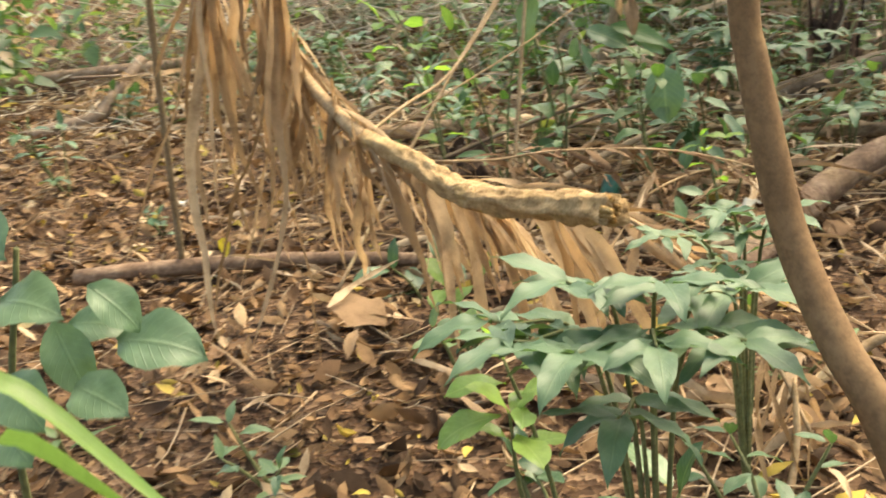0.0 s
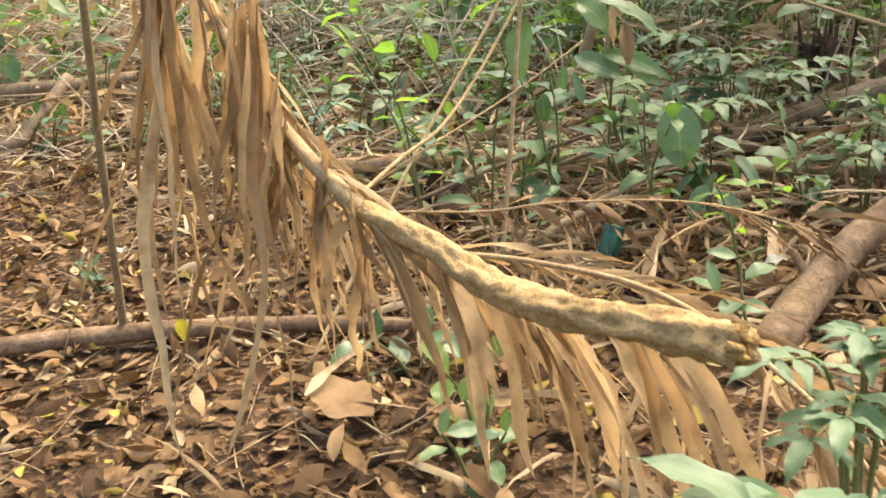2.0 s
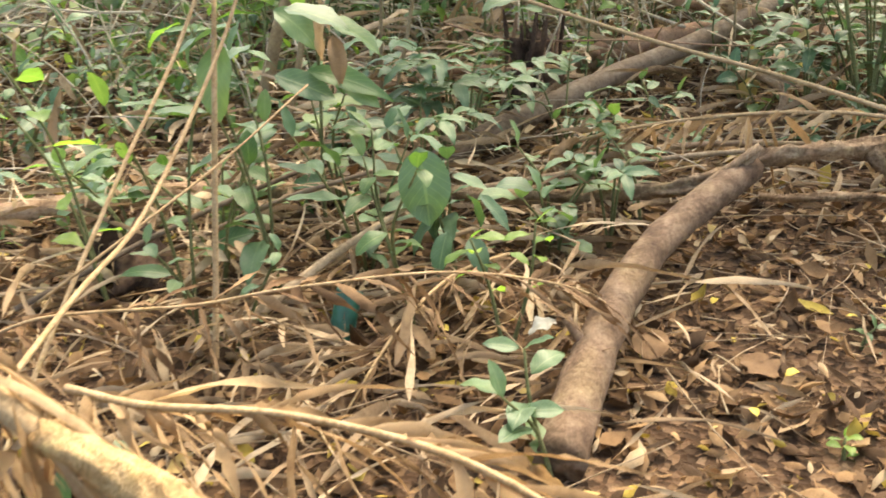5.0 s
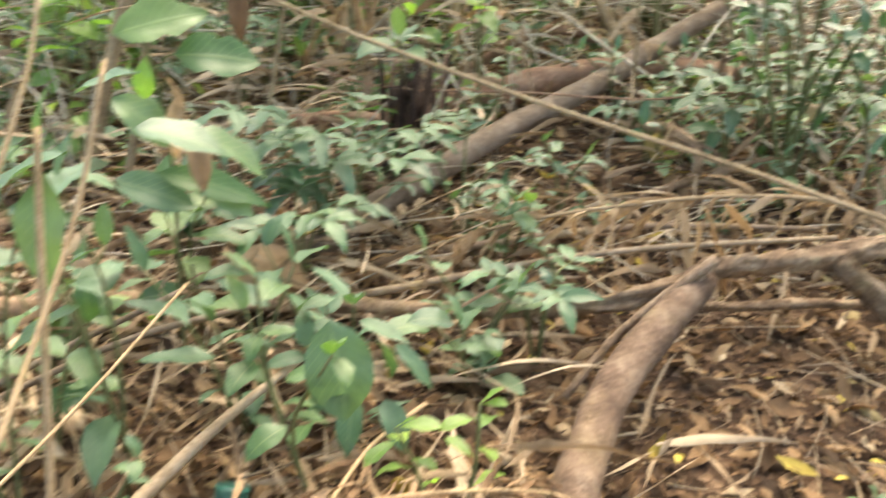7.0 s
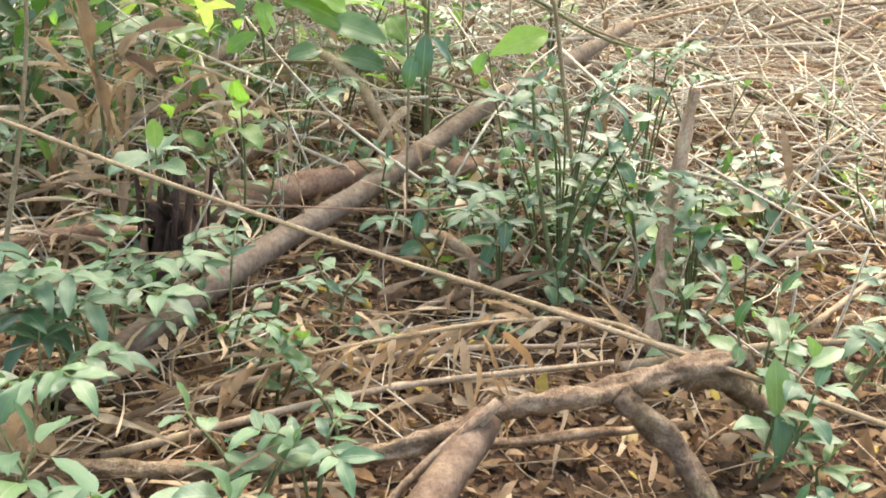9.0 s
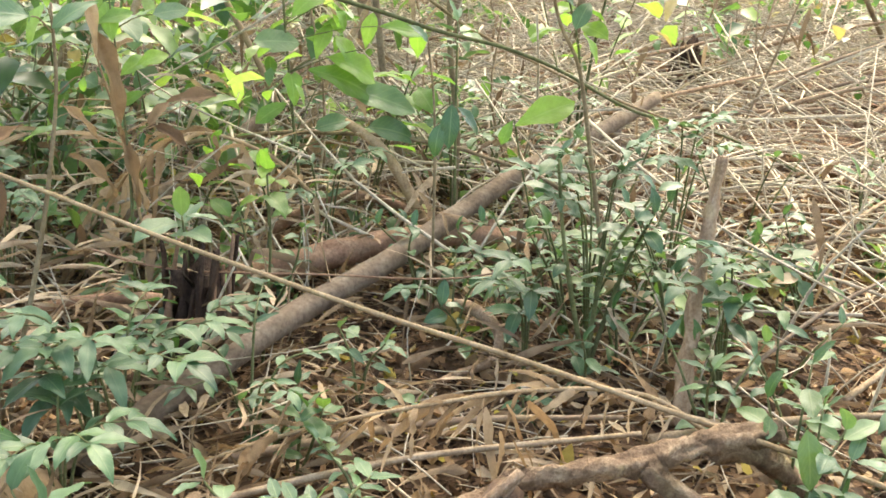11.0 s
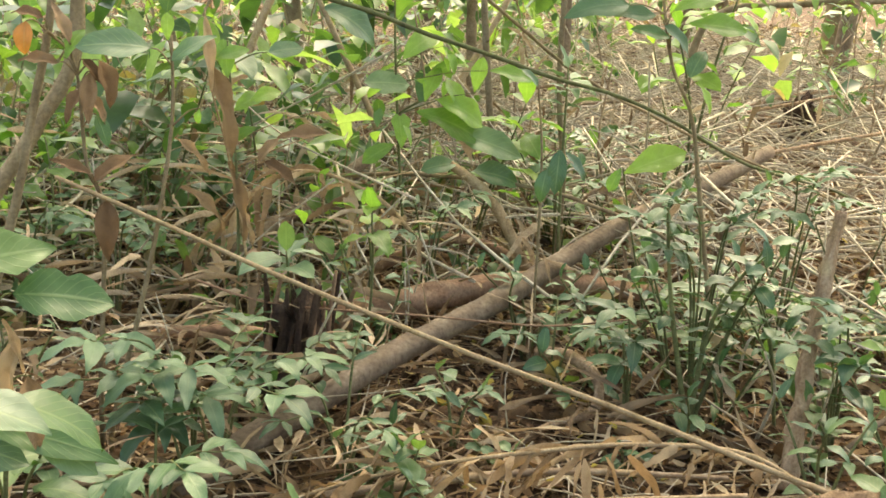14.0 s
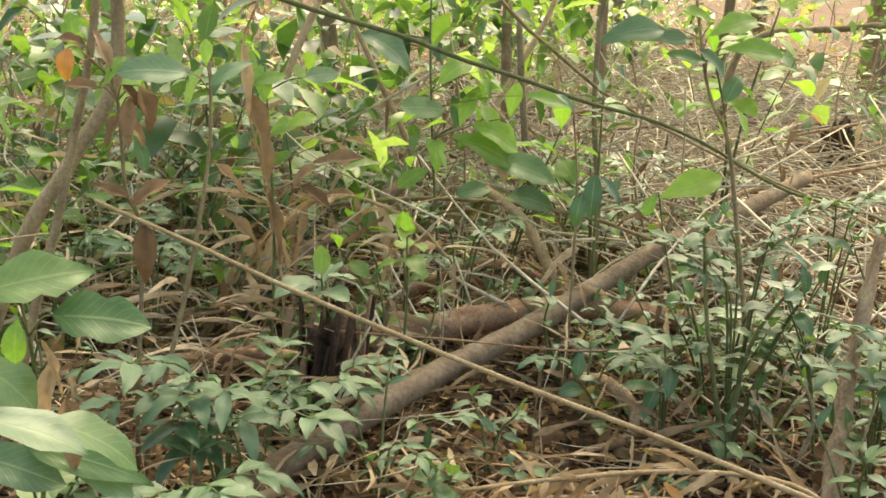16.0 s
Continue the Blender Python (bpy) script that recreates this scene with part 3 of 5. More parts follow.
# vines and slanting stems of the undergrowth
for k, (pts, r, mat, lab) in enumerate((
        ([(0.75, 5.85, 1.5), (1.16, 6.0, 1.34), (1.62, 6.2, 1.21), (2.22, 6.4, 1.02), (2.74, 6.5, 0.88), (3.36, 6.7, 0.6), (4.1, 7.0, 0.38), (5.0, 7.4, 0.0)], 0.009, M_GREENSTEM, "long green-brown liana slanting down to the ground"),
        ([(1.75, 6.35, 1.5), (1.97, 6.5, 1.35), (2.51, 6.8, 0.99), (3.1, 7.0, 0.72), (4.03, 7.2, 0.36), (4.9, 7.5, 0.0)], 0.008, M_STEM, "thin brown liana slanting down to the ground"),
        ([(1.2, 7.4, 0.0), (1.35, 7.3, 0.3), (1.57, 7.2, 0.41), (1.97, 7.0, 0.48), (2.31, 6.8, 0.49), (2.59, 6.6, 0.46), (2.85, 6.3, 0.36), (3.1, 6.2, 0.0)], 0.011, M_STEM, "bent dark twig arching over the root"),
        ([(1.0, 6.1, 0.35), (1.3, 5.95, 0.3), (1.7, 5.75, 0.33), (2.1, 5.7, 0.3), (2.5, 5.75, 0.28), (2.8, 5.85, 0.1), (2.9, 5.9, 0.0)], 0.004, M_LOGRED, "thin reddish vine draped over the log"),
        ([(5.2, 10.8, 0.0), (5.3, 10.9, 0.7), (5.6, 11.0, 0.92), (6.16, 11.0, 0.99), (6.9, 11.0, 1.05), (8.0, 11.1, 1.0), (9.0, 11.2, 0.0)], 0.035, M_STEM, "arched greenish trunk bent low over the slope"),
        ([(1.1, 7.6, 0.0), (1.25, 7.65, 0.7), (1.5, 7.8, 1.3), (1.7, 8.0, 1.9)], 0.022, M_RACHIS, "slanting pale stem in the undergrowth"),
        ([(2.1, 7.9, 0.0), (2.3, 8.0, 0.5), (2.7, 8.2, 1.1), (3.0, 8.4, 1.8)], 0.02, M_RACHIS, "slanting pale stem in the undergrowth"),
        ([(2.2, 8.0, 0.0), (1.95, 8.1, 0.6), (1.6, 8.3, 1.3)], 0.02, M_RACHIS, "slanting pale stem in the undergrowth"),
        ([(2.55, 7.4, 0.0), (2.5, 7.42, 0.3), (2.42, 7.5, 0.75), (2.4, 7.6, 1.2)], 0.022, M_STEM, "upright thin grey stem"),
        ([(2.62, 6.9, 0.0), (2.6, 6.92, 0.5), (2.55, 6.95, 1.0), (2.58, 7.0, 1.6)], 0.015, M_STEM, "upright thin grey stem"),
        ([(0.35, 5.6, 0.0), (0.5, 5.62, 0.6), (0.58, 5.66, 0.95), (0.66, 5.7, 1.4), (0.7, 5.7, 2.0)], 0.014, M_STEM, "upright greenish sapling stem"),
        ([(0.2, 5.9, 0.0), (0.38, 5.95, 0.55), (0.55, 6.0, 0.85), (0.68, 6.05, 1.15), (0.66, 6.1, 1.9)], 0.028, M_STEM, "curved brown sapling stem"),
)):
    limb("liana" if k < 4 else "sapling", lab, "vine" if k < 4 else "sapling", pts, r, r * 0.7, mat, 60 + k, 7, 0.12, 6, 0.01)
for k in range(14):
    rnd = random.Random(700 + k)
    x, y = rnd.uniform(2.2, 7), rnd.uniform(7, 11)
    a, ln = rnd.uniform(-0.6, 0.5), rnd.uniform(1, 2.4)
    p = Vector((x, y, 0.02))
    q = p + Vector((math.cos(a) * ln, math.sin(a) * ln * 0.5, rnd.uniform(0.2, 0.7)))
    limb("fallen_branch", "dry slanting branch above the brushwood", "branch", [p, p.lerp(q, 0.4) + Vector((0, 0, 0.1)), q], rnd.uniform(0.012, 0.03), 0.01, M_LOGGREY if k % 2 else M_SPLIT, 720 + k, 7)["group"] = "slanting dry branches"

# ---- rotten stump ----


def rotten_stump(name, label, x, y, r, h, seed, slivers):
    ob = thing(name, x, y, rise(x, y) - 0.02, label, "stump")
    rnd = random.Random(seed)
    v, f, u = tube([(0, 0, 0), (0.03, 0, h * 0.3), (-0.02, 0.02, h * 0.78)], r * 1.05, r * 0.7, 20, 8, 0.8, seed, 0, 2.0)
    part("core", make(name, v, f, M_STUMP, u), ob)
    for k in range(slivers):
        a = 6.283 * k / slivers + rnd.uniform(-0.2, 0.2)
        c = Vector((math.cos(a) * r, math.sin(a) * r, 0))
        t = Vector((math.cos(a) * r * rnd.uniform(0.3, 1.6), math.sin(a) * r * rnd.uniform(0.3, 1.6), h * rnd.uniform(0.3, 1.1)))
        v, f, u = tube([c * 1.35, c.lerp(t, 0.5) + Vector((rnd.gauss(0, 0.015), rnd.gauss(0, 0.015), 0)), t], r * rnd.uniform(0.15, 0.42), r * 0.06, 7, 6, 0.8, seed + k, 0.02)
        part("sliver", make("sliver", v, f, M_STUMP if k % 3 else M_LOGRED, u), ob)
    return ob


rotten_stump("rotten_stump", "dark rotten stump with splintered reddish wood", 1.34, 5.93, 0.085, 0.44, 5, 22)
rotten_stump("rotten_stump", "small pale hollow broken stump in the brushwood", 5.78, 10.0, 0.14, 0.42, 6, 9)
rotten_stump("rotten_stump", "blackened rotten wood lump on the ground", 0.02, 4.5, 0.12, 0.16, 7, 9)

# ---- dry palm fronds ----


def frond(name, label, pts, r0, r1, leaflets, lo, hi, width, limp, seed, s0=0.0, thick=None, spread=0.8, mat=M_FROND, lean=(0, 0, 0), jitter=0.35):
    """A palm frond: rachis (and petiole) with limp leaflets along both sides."""
    o = Vector(pts[0])
    ob = thing(name, *o, label, "palm frond")
    rnd = random.Random(seed)
    line = [p - o for p in smooth_line(pts, 8)]
    v, f, u = tube([Vector(p) - o for p in pts], r0, r1, 8, 6, 0.1, seed)
    part("rachis", make("rachis", v, f, M_RACHIS, u), ob)
    count = len(line)
    for k in range(leaflets):
        s = s0 + (1 - s0) * (k + rnd.random()) / leaflets
        i = min(int(s * (count - 1)), count - 2)
        p = line[i].lerp(line[i + 1], s * (count - 1) - i)
        d = (line[i + 1] - line[i]).normalized()
        side = d.cross(Vector((0, 0, 1))).normalized() * (1 if k % 2 else -1)
        way = d * rnd.uniform(0.3, 1.0) + side * spread * rnd.uniform(0.3, 1.0) + Vector((0, 0, rnd.uniform(-0.5, 0.25))) + Vector(lean) + Vector((rnd.gauss(0, 1), rnd.gauss(0, 1), rnd.gauss(0, 0.6))) * jitter
        shape = math.sin(math.pi * (0.2 + 0.6 * s)) ** 0.6
        ln = (lo + (hi - lo) * rnd.random()) * shape
        v, f, u = strip(p + o, way, ln, width * rnd.uniform(0.35, 1.6), limp * rnd.uniform(0.45, 1.4), seed * 100 + k, 12, 2.4)
        part("leaflet", make("leaflet", [q - o for q in v], f, mat, u), ob)
    return ob


# the broken frond with its thick stalk
stalk = [(1.14, 2.17, 0.695), (1.02, 2.27, 0.66), (0.87, 2.385, 0.635), (0.74, 2.5, 0.625), (0.61, 2.6, 0.65), (0.48, 2.68, 0.665)]
ridge = [(0.48, 2.68, 0.665), (0.38, 2.75, 0.71), (0.28, 2.82, 0.77), (0.16, 2.91, 0.88), (0.05, 3.0, 1.0), (-0.04, 3.04, 1.14), (-0.14, 3.07, 1.32), (-0.24, 3.09, 1.55), (-0.32, 3.1, 1.85), (-0.38, 3.08, 2.15)]
big = frond("palm_frond", "dry tan palm frond with a broken thick stalk", ridge, 0.017, 0.006, 40, 0.2, 0.6, 0.022, 3.2, 41, 0.0, spread=0.22, lean=(0.1, 0, -0.5), jitter=0.16)
o = Vector(ridge[0])
v, f, u = tube([Vector(p) - o for p in stalk], 0.027, 0.021, 26, 22, 0.38, 7, 0.012, 0.6)
petiole = part("petiole", make("petiole", v, f, M_PETIOLE, u), big, label="pale knobbly leaf stalk")
rnd = random.Random(8)
pieces = []
for k in range(16):
    a, r = rnd.uniform(0, 6.283), 0.02 * math.sqrt(rnd.random())
    c = Vector(stalk[0]) - o + Vector((0.0, 0.7 * math.cos(a) * r, math.sin(a) * r)) + Vector((-0.006, -0.004 + 0.7 * math.cos(a) * r, 0))
    e = c + Vector((0.012, -0.008, 0.001)) * rnd.uniform(0.2, 1.3)
    pieces.append(tube([c - Vector((0.01, -0.006, 0)), c.lerp(e, 0.6), e], 0.006, 0.003, 6, 3, 0.6, k))
v, f, u = joined(pieces)
part("torn_end", make("torn_end", v, f, M_PITH, u), petiole, label="splintered orange pith")


def hang(p, way, length, width, limp, seed, n=14, twist=2.0):
    v, f, u = strip(p, way, length, width, limp, seed, n, twist)
    part("leaflet", make("leaflet", [q - o for q in v], f, M_FROND, u), big)


# torn bundles of leaflets hanging from the ridge: where each begins, how far it falls, how many
for b, (x, y, z, fall, n) in enumerate(((0.12, 2.77, 1.25, 1.25, 9), (0.08, 2.8, 1.22, 0.95, 6), (0.25, 2.76, 1.05, 0.85, 9), (0.2, 2.82, 0.98, 0.5, 7), (0.28, 2.8, 0.84, 0.42, 8), (0.38, 2.75, 0.74, 0.45, 9), (0.46, 2.7, 0.68, 0.38, 7))):
    for k in range(n):
        p = Vector((x + rnd.gauss(0, 0.014), y + rnd.gauss(0, 0.02), z + rnd.gauss(0, 0.04)))
        hang(p, (rnd.gauss(-0.16, 0.05), rnd.gauss(0, 0.05), -1), fall * rnd.uniform(0.5, 1.08), rnd.uniform(0.01, 0.032), 0.1, 870 + 20 * b + k)
# short leaflets under the stalk, swept towards its broken end
for k in range(46):
    s = 0.12 + 0.83 * rnd.random()
    i = int(s * 4.99)
    p = Vector(stalk[i]).lerp(Vector(stalk[i + 1]), s * 5 - i) + Vector((0, 0.012, -0.014))
    hang(p, (rnd.uniform(0.15, 0.9), rnd.uniform(-0.35, 0.3), rnd.uniform(-1.1, -0.25)), rnd.uniform(0.16, 0.42), rnd.uniform(0.01, 0.036), 1.5, 1100 + k, 10, 1.2)
# stiff narrow leaflets lying along the ridge like a sheaf
for k in range(64):
    s = rnd.random()
    i = min(int(s * 8), 7)
    p = Vector(ridge[i]).lerp(Vector(ridge[i + 1]), s * 8 - i) + Vector((rnd.gauss(0.008, 0.016), rnd.gauss(0, 0.014), rnd.gauss(0.004, 0.014)))
    way = (Vector(ridge[i]) - Vector(ridge[i + 1])).normalized() + Vector((rnd.gauss(0.02, 0.12), rnd.gauss(0, 0.12), rnd.gauss(-0.06, 0.1)))
    hang(p, way, rnd.uniform(0.16, 0.5), rnd.uniform(0.006, 0.018), 0.45, 1200 + k, 9, 0.6)
frond("palm_frond", "brown dry palm frond sagging under the thick stalk", [(0.3, 3.2, 0.42), (0.44, 3.15, 0.41), (0.68, 3.1, 0.41), (0.94, 2.95, 0.42), (1.14, 2.8, 0.37), (1.3, 2.66, 0.28), (1.42, 2.55, 0.1)], 0.008, 0.004, 80, 0.16, 0.4, 0.019, 0.7, 42, spread=1.3, lean=(0.3, 0, -0.3), jitter=0.35)
frond("palm_frond", "brown dry palm frond drooping onto the litter", [(-0.05, 3.72, 0.25), (0.1, 3.7, 0.3), (0.4, 3.7, 0.31), (0.62, 3.7, 0.34), (0.96, 3.8, 0.31), (1.25, 3.9, 0.2), (1.4, 4.0, 0.04)], 0.004, 0.003, 80, 0.12, 0.3, 0.014, 0.7, 43, spread=1.3, lean=(0.3, 0, -0.25), jitter=0.4, mat=M_BROWN)
frond("palm_frond", "thin dry palm frond arching beside the log", [(2.62, 4.8, 0.1), (2.4, 4.9, 0.24), (2.09, 4.97, 0.26), (1.76, 4.98, 0.25), (1.5, 5.03, 0.2), (1.26, 5.08, 0.12), (1.02, 5.1, 0.03)], 0.008, 0.004, 70, 0.12, 0.26, 0.02, 1.2, 44, 0.12, spread=0.75)
frond("palm_frond", "dry palm frond lying among the seedlings", [(1.12, 4.38, 0.08), (0.98, 4.2, 0.12), (0.87, 4.02, 0.12), (0.78, 3.86, 0.08), (0.7, 3.7, 0.02)], 0.006, 0.003, 60, 0.1, 0.24, 0.012, 0.5, 45, spread=1.0, jitter=0.35, mat=M_BROWN)
frond("palm_frond", "dry brown frond slumped among green leaves", [(1.9, 6.7, 0.3), (1.75, 6.72, 0.45), (1.5, 6.75, 0.55), (1.3, 6.75, 0.5), (1.1, 6.7, 0.3), (0.95, 6.65, 0.03)], 0.009, 0.004, 40, 0.2, 0.45, 0.03, 1.4, 47)
frond("palm_frond", "grey dry frond behind the first litter", [(-2.9, 5.6, 0.03), (-2.5, 5.5, 0.2), (-2.1, 5.45, 0.25), (-1.7, 5.4, 0.16), (-1.3, 5.3, 0.03)], 0.008, 0.004, 44, 0.25, 0.5, 0.02, 1.3, 48)
for k in range(3):
    v, f, u = strip((1.92 + 0.06 * k, 4.9, 0.27), (0.2 * k, -0.3, -0.4), 0.26, 0.026, 1.5, 990 + k, 9)
    ob = thing("hanging_leaflet", 1.92 + 0.06 * k, 4.9, 0.27, "single dry leaflet hanging from the frond", "dry leaf")
    part("blade", make("blade", [q - Vector((1.92 + 0.06 * k, 4.9, 0.27)) for q in v], f, M_FROND, u), ob)


for start, way, ln, w in (((1.86, 4.6, 0.35), (0.42, -0.12, -0.95), 0.3, 0.022), ((1.84, 4.63, 0.36), (0.1, -0.1, -1), 0.14, 0.026)):
    v, f, u = strip(start, way, ln, w, 0.3, 995, 12, 0.6)
    ob = thing("hanging_leaflet", *start, "long pale dry leaflet caught on the propped branch", "dry leaf")
    part("blade", make("blade", [q - Vector(start) for q in v], f, M_FROND, u), ob)

# strap leaves of old fronds strewn over the floor
rnd = random.Random(55)
pieces = []
for (x0, y0, sx, sy, n, top) in ((0.7, 3.85, 0.42, 0.28, 210, 0.1), (0.2, 4.2, 0.35, 0.3, 50, 0.2), (1.7, 4.98, 0.6, 0.2, 110, 0.08), (0.5, 4.75, 0.6, 0.35, 260, 0.22), (0.9, 5.5, 0.7, 0.4, 240, 0.2), (0.9, 5.9, 0.6, 0.4, 200, 0.3), (0.7, 6.6, 0.7, 0.5, 160, 0.8), (-1.9, 5.5, 0.8, 0.6, 150, 0.2), (1.3, 6.7, 0.8, 0.5, 300, 0.3), (0.1, 5.1, 0.8, 0.6, 320, 0.16), (1.2, 2.85, 0.3, 0.2, 50, 0.12), (3.2, 5.0, 0.5, 0.5, 60, 0.1), (2.2, 7.6, 1.2, 0.7, 200, 0.4), (-0.1, 3.3, 0.5, 0.5, 40, 0.03)):
    for k in range(n):
        x, y = rnd.gauss(x0, sx), rnd.gauss(y0, sy)
        a = rnd.uniform(0, 6.283)
        p = Vector((x, y, rise(x, y) + 0.02 + rnd.random() ** 2 * top))
        pieces.append(strip(p, (math.cos(a), math.sin(a), rnd.uniform(-0.1, 0.5)), rnd.uniform(0.1, 0.36), rnd.uniform(0.006, 0.026), rnd.uniform(0.15, 0.9), 3000 + len(pieces), 6, 1.5))
v, f, u = joined(pieces)
tagged(new("strewn_palm_straps", make("strewn_palm_straps", v, f, M_STRAPS, u)), "dry tan strap leaves strewn over the forest floor", "dry leaves", kind="stuff")

# ---- plants ----
KINDS = {}


def leaf_kind(name, mat, kind, width, n=8, **kw):
    KINDS[name] = [make("leaf_" + name, *(lambda r: (r[0], r[1], mat, r[2]))(blade(0.1, 0.1 * width * (0.9 + 0.07 * k), kind, n, droop=0.2 + 0.16 * k, seed=k + len(KINDS) * 9, **kw))) for k in range(4)]


leaf_kind("ovate", M_LEAF, "ovate", 0.5)
leaf_kind("lance", M_LEAF, "lance", 0.3)
leaf_kind("dark", M_DARK, "ovate", 0.46)
leaf_kind("leaflet", M_DARK, "lance", 0.42)
leaf_kind("bluish", M_BLUISH, "lance", 0.46)
leaf_kind("round", M_BLUISH, "ovate", 0.66)
leaf_kind("roundpale", M_PALE, "ovate", 0.68, fold=0.08)
leaf_kind("light", M_LIGHT, "obovate", 0.5)
leaf_kind("pale", M_PALE, "ovate", 0.52)
leaf_kind("palelance", M_PALE, "lance", 0.42)
leaf_kind("heart", M_LIGHT, "heart", 0.8)
leaf_kind("broad", M_LEAF, "ovate", 0.62, holes=1)
leaf_kind("brown", M_BROWN, "lance", 0.4, fold=0.5, wave=0.12)
leaf_kind("pointed", M_BLUISH, "lance", 0.36, wave=0.09)
leaf_kind("tan", M_FROND, "lance", 0.2, 12, fold=0.7, wave=0.25)
leaf_kind("orange", M_ORANGE, "ovate", 0.5, fold=0.3)
leaf_kind("yellow", M_YELLOW, "ovate", 0.5, fold=0.4)


def put_leaf(parent, kind, p, way, size, spin=0.0, rnd=random):
    part("leaf", rnd.choice(KINDS[kind]), parent, aim(p, way, spin) @ Matrix.Scale(size / 0.1, 4))


def shrub(x, y, h, kind, size, count, stems=2, lean=0.35, seed=0, label="", category="shrub", lowest=0.25, group="", toward=None, mat=None, r=0.006):
    """Thin stems with leaves set round them, closer together towards the tips."""
    rnd = random.Random(seed + 1000)
    ob = thing("seedling" if h < 0.35 else "shrub", x, y, rise(x, y), label, category, group)
    for s in range(stems):
        a = rnd.uniform(0, 6.283)
        tip = Vector((math.cos(a) * lean * h, math.sin(a) * lean * h, h * rnd.uniform(0.75, 1.05)))
        if toward and s == 0:
            tip = Vector(toward) - Vector((x, y, rise(x, y)))
        mid = tip * 0.5 + Vector((rnd.gauss(0, 0.05 * h), rnd.gauss(0, 0.05 * h), 0.08 * h))
        pts = [Vector((0, 0, -0.02)), mid, tip]
        v, f, u = tube(pts, r, r * 0.45, 6, 5, 0.1, seed + s)
        part("stem", make("stem", v, f, mat or M_GREENSTEM, u), ob)
        line = smooth_line(pts, 10)
        n = max(1, round(count / stems))
        turn = rnd.uniform(0, 6)
        for k in range(n):
            t = lowest + (1 - lowest) * (k / max(1, n - 1)) ** 0.8
            p = line[min(int(t * 20), 20)]
            turn += 2.4 + rnd.gauss(0, 0.3)
            way = Vector((math.cos(turn), math.sin(turn), rnd.uniform(-0.25, 0.4) - (1.6 if kind == "brown" else 0)))
            sz = size * rnd.uniform(0.65, 1.15)
            put_leaf(ob, kind, p + way * sz * 0.12, way, sz, rnd.gauss(0, 0.25), rnd)
        way = Vector((rnd.gauss(0, 0.4), rnd.gauss(0, 0.4), 0.9))
        put_leaf(ob, kind, line[-1], way, size * 0.8, 0, rnd)
    return ob


def compound(x, y, tips, size, pairs, kind, seed, label, mat=None, spread=0.55, name="compound_leaved_plant", category="plant", group=""):
    """A plant whose long leaves carry pairs of pointed leaflets; tips: where each leaf ends."""
    rnd = random.Random(seed + 5000)
    z = rise(x, y)
    ob = thing(name, x, y, z, label, category, group)
    for k, tip in enumerate(tips):
        e = Vector(tip) - Vector((x, y, z))
        mid = Vector((e.x * 0.35, e.y * 0.35, e.z * 0.85))
        pts = [Vector((0, 0, -0.02)), mid, e]
        v, f, u = tube(pts, 0.005, 0.0018, 6, 6, 0.05, seed + k)
        part("stem", make("stem", v, f, mat or M_GREENSTEM, u), ob)
        line = smooth_line(pts, 14)
        for j in range(pairs):
            t = spread + (1 - spread) * j / max(1, pairs - 1)
            i = min(int(t * 28), 27)
            p, d = line[i], (line[i + 1] - line[i]).normalized()
            side = d.cross(Vector((0, 0, 1))).normalized()
            for sg in (-1, 1):
                way = side * sg + d * rnd.uniform(0.4, 0.9) + Vector((0, 0, rnd.uniform(-0.35, 0.1)))
                put_leaf(ob, kind, p, way, size * rnd.uniform(0.75, 1.15), rnd.gauss(0, 0.25), rnd)
        put_leaf(ob, kind, line[-1], (line[-1] - line[-3]) + Vector((0, 0, -0.01)), size * 1.1, 0, rnd)
    return ob


# near plants at the start of the walk
compound(1.23, 1.93, [(1.07, 1.77, 0.69), (1.12, 1.7, 0.7), (1.2, 1.68, 0.7), (1.29, 1.69, 0.71), (1.38, 1.74, 0.7), (1.16, 1.8, 0.735), (1.28, 1.8, 0.74), (1.37, 1.84, 0.72), (1.24, 1.72, 0.6)], 0.105, 4, "pointed", 1, "bluish green plant with a flat crown of long drooping leaflets", spread=0.62)
shrub(1.1, 2.0, 0.62, "light", 0.1, 10, 2, 0.16, 2, "light green seedling behind a bluish plant", lowest=0.8)
shrub(1.17, 1.86, 0.4, "dark", 0.11, 12, 3, 0.3, 2, "dark green shrub with broad drooping leaves over the litter", lowest=0.35)
shrub(1.36, 2.2, 0.3, "bluish", 0.07, 14, 3, 0.4, 78, "small bluish seedling beside a white twig", "seedling")
compound(1.3, 2.5, [(1.17, 2.37, 0.58), (1.28, 2.36, 0.63), (1.38, 2.42, 0.61), (1.36, 2.3, 0.55), (1.22, 2.3, 0.5), (1.3, 2.46, 0.57), (1.26, 2.26, 0.56)], 0.075, 4, "pointed", 3, "green compound-leaved plant beside the broken stalk")
ob = thing("round_leaved_plant", 0.86, 1.2, rise(0.86, 1.2), "tall thin plant with rounded pale bluish leaves near the path", "plant")
o = Vector(ob.location)
v, f, u = tube([(0, 0, -0.02), (0.02, -0.02, 0.5), (0.06, -0.05, 0.85), (0.12, -0.06, 1.03)], 0.005, 0.002, 6, 6, 0.05, 4)
part("stem", make("stem", v, f, M_GREENSTEM, u), ob)
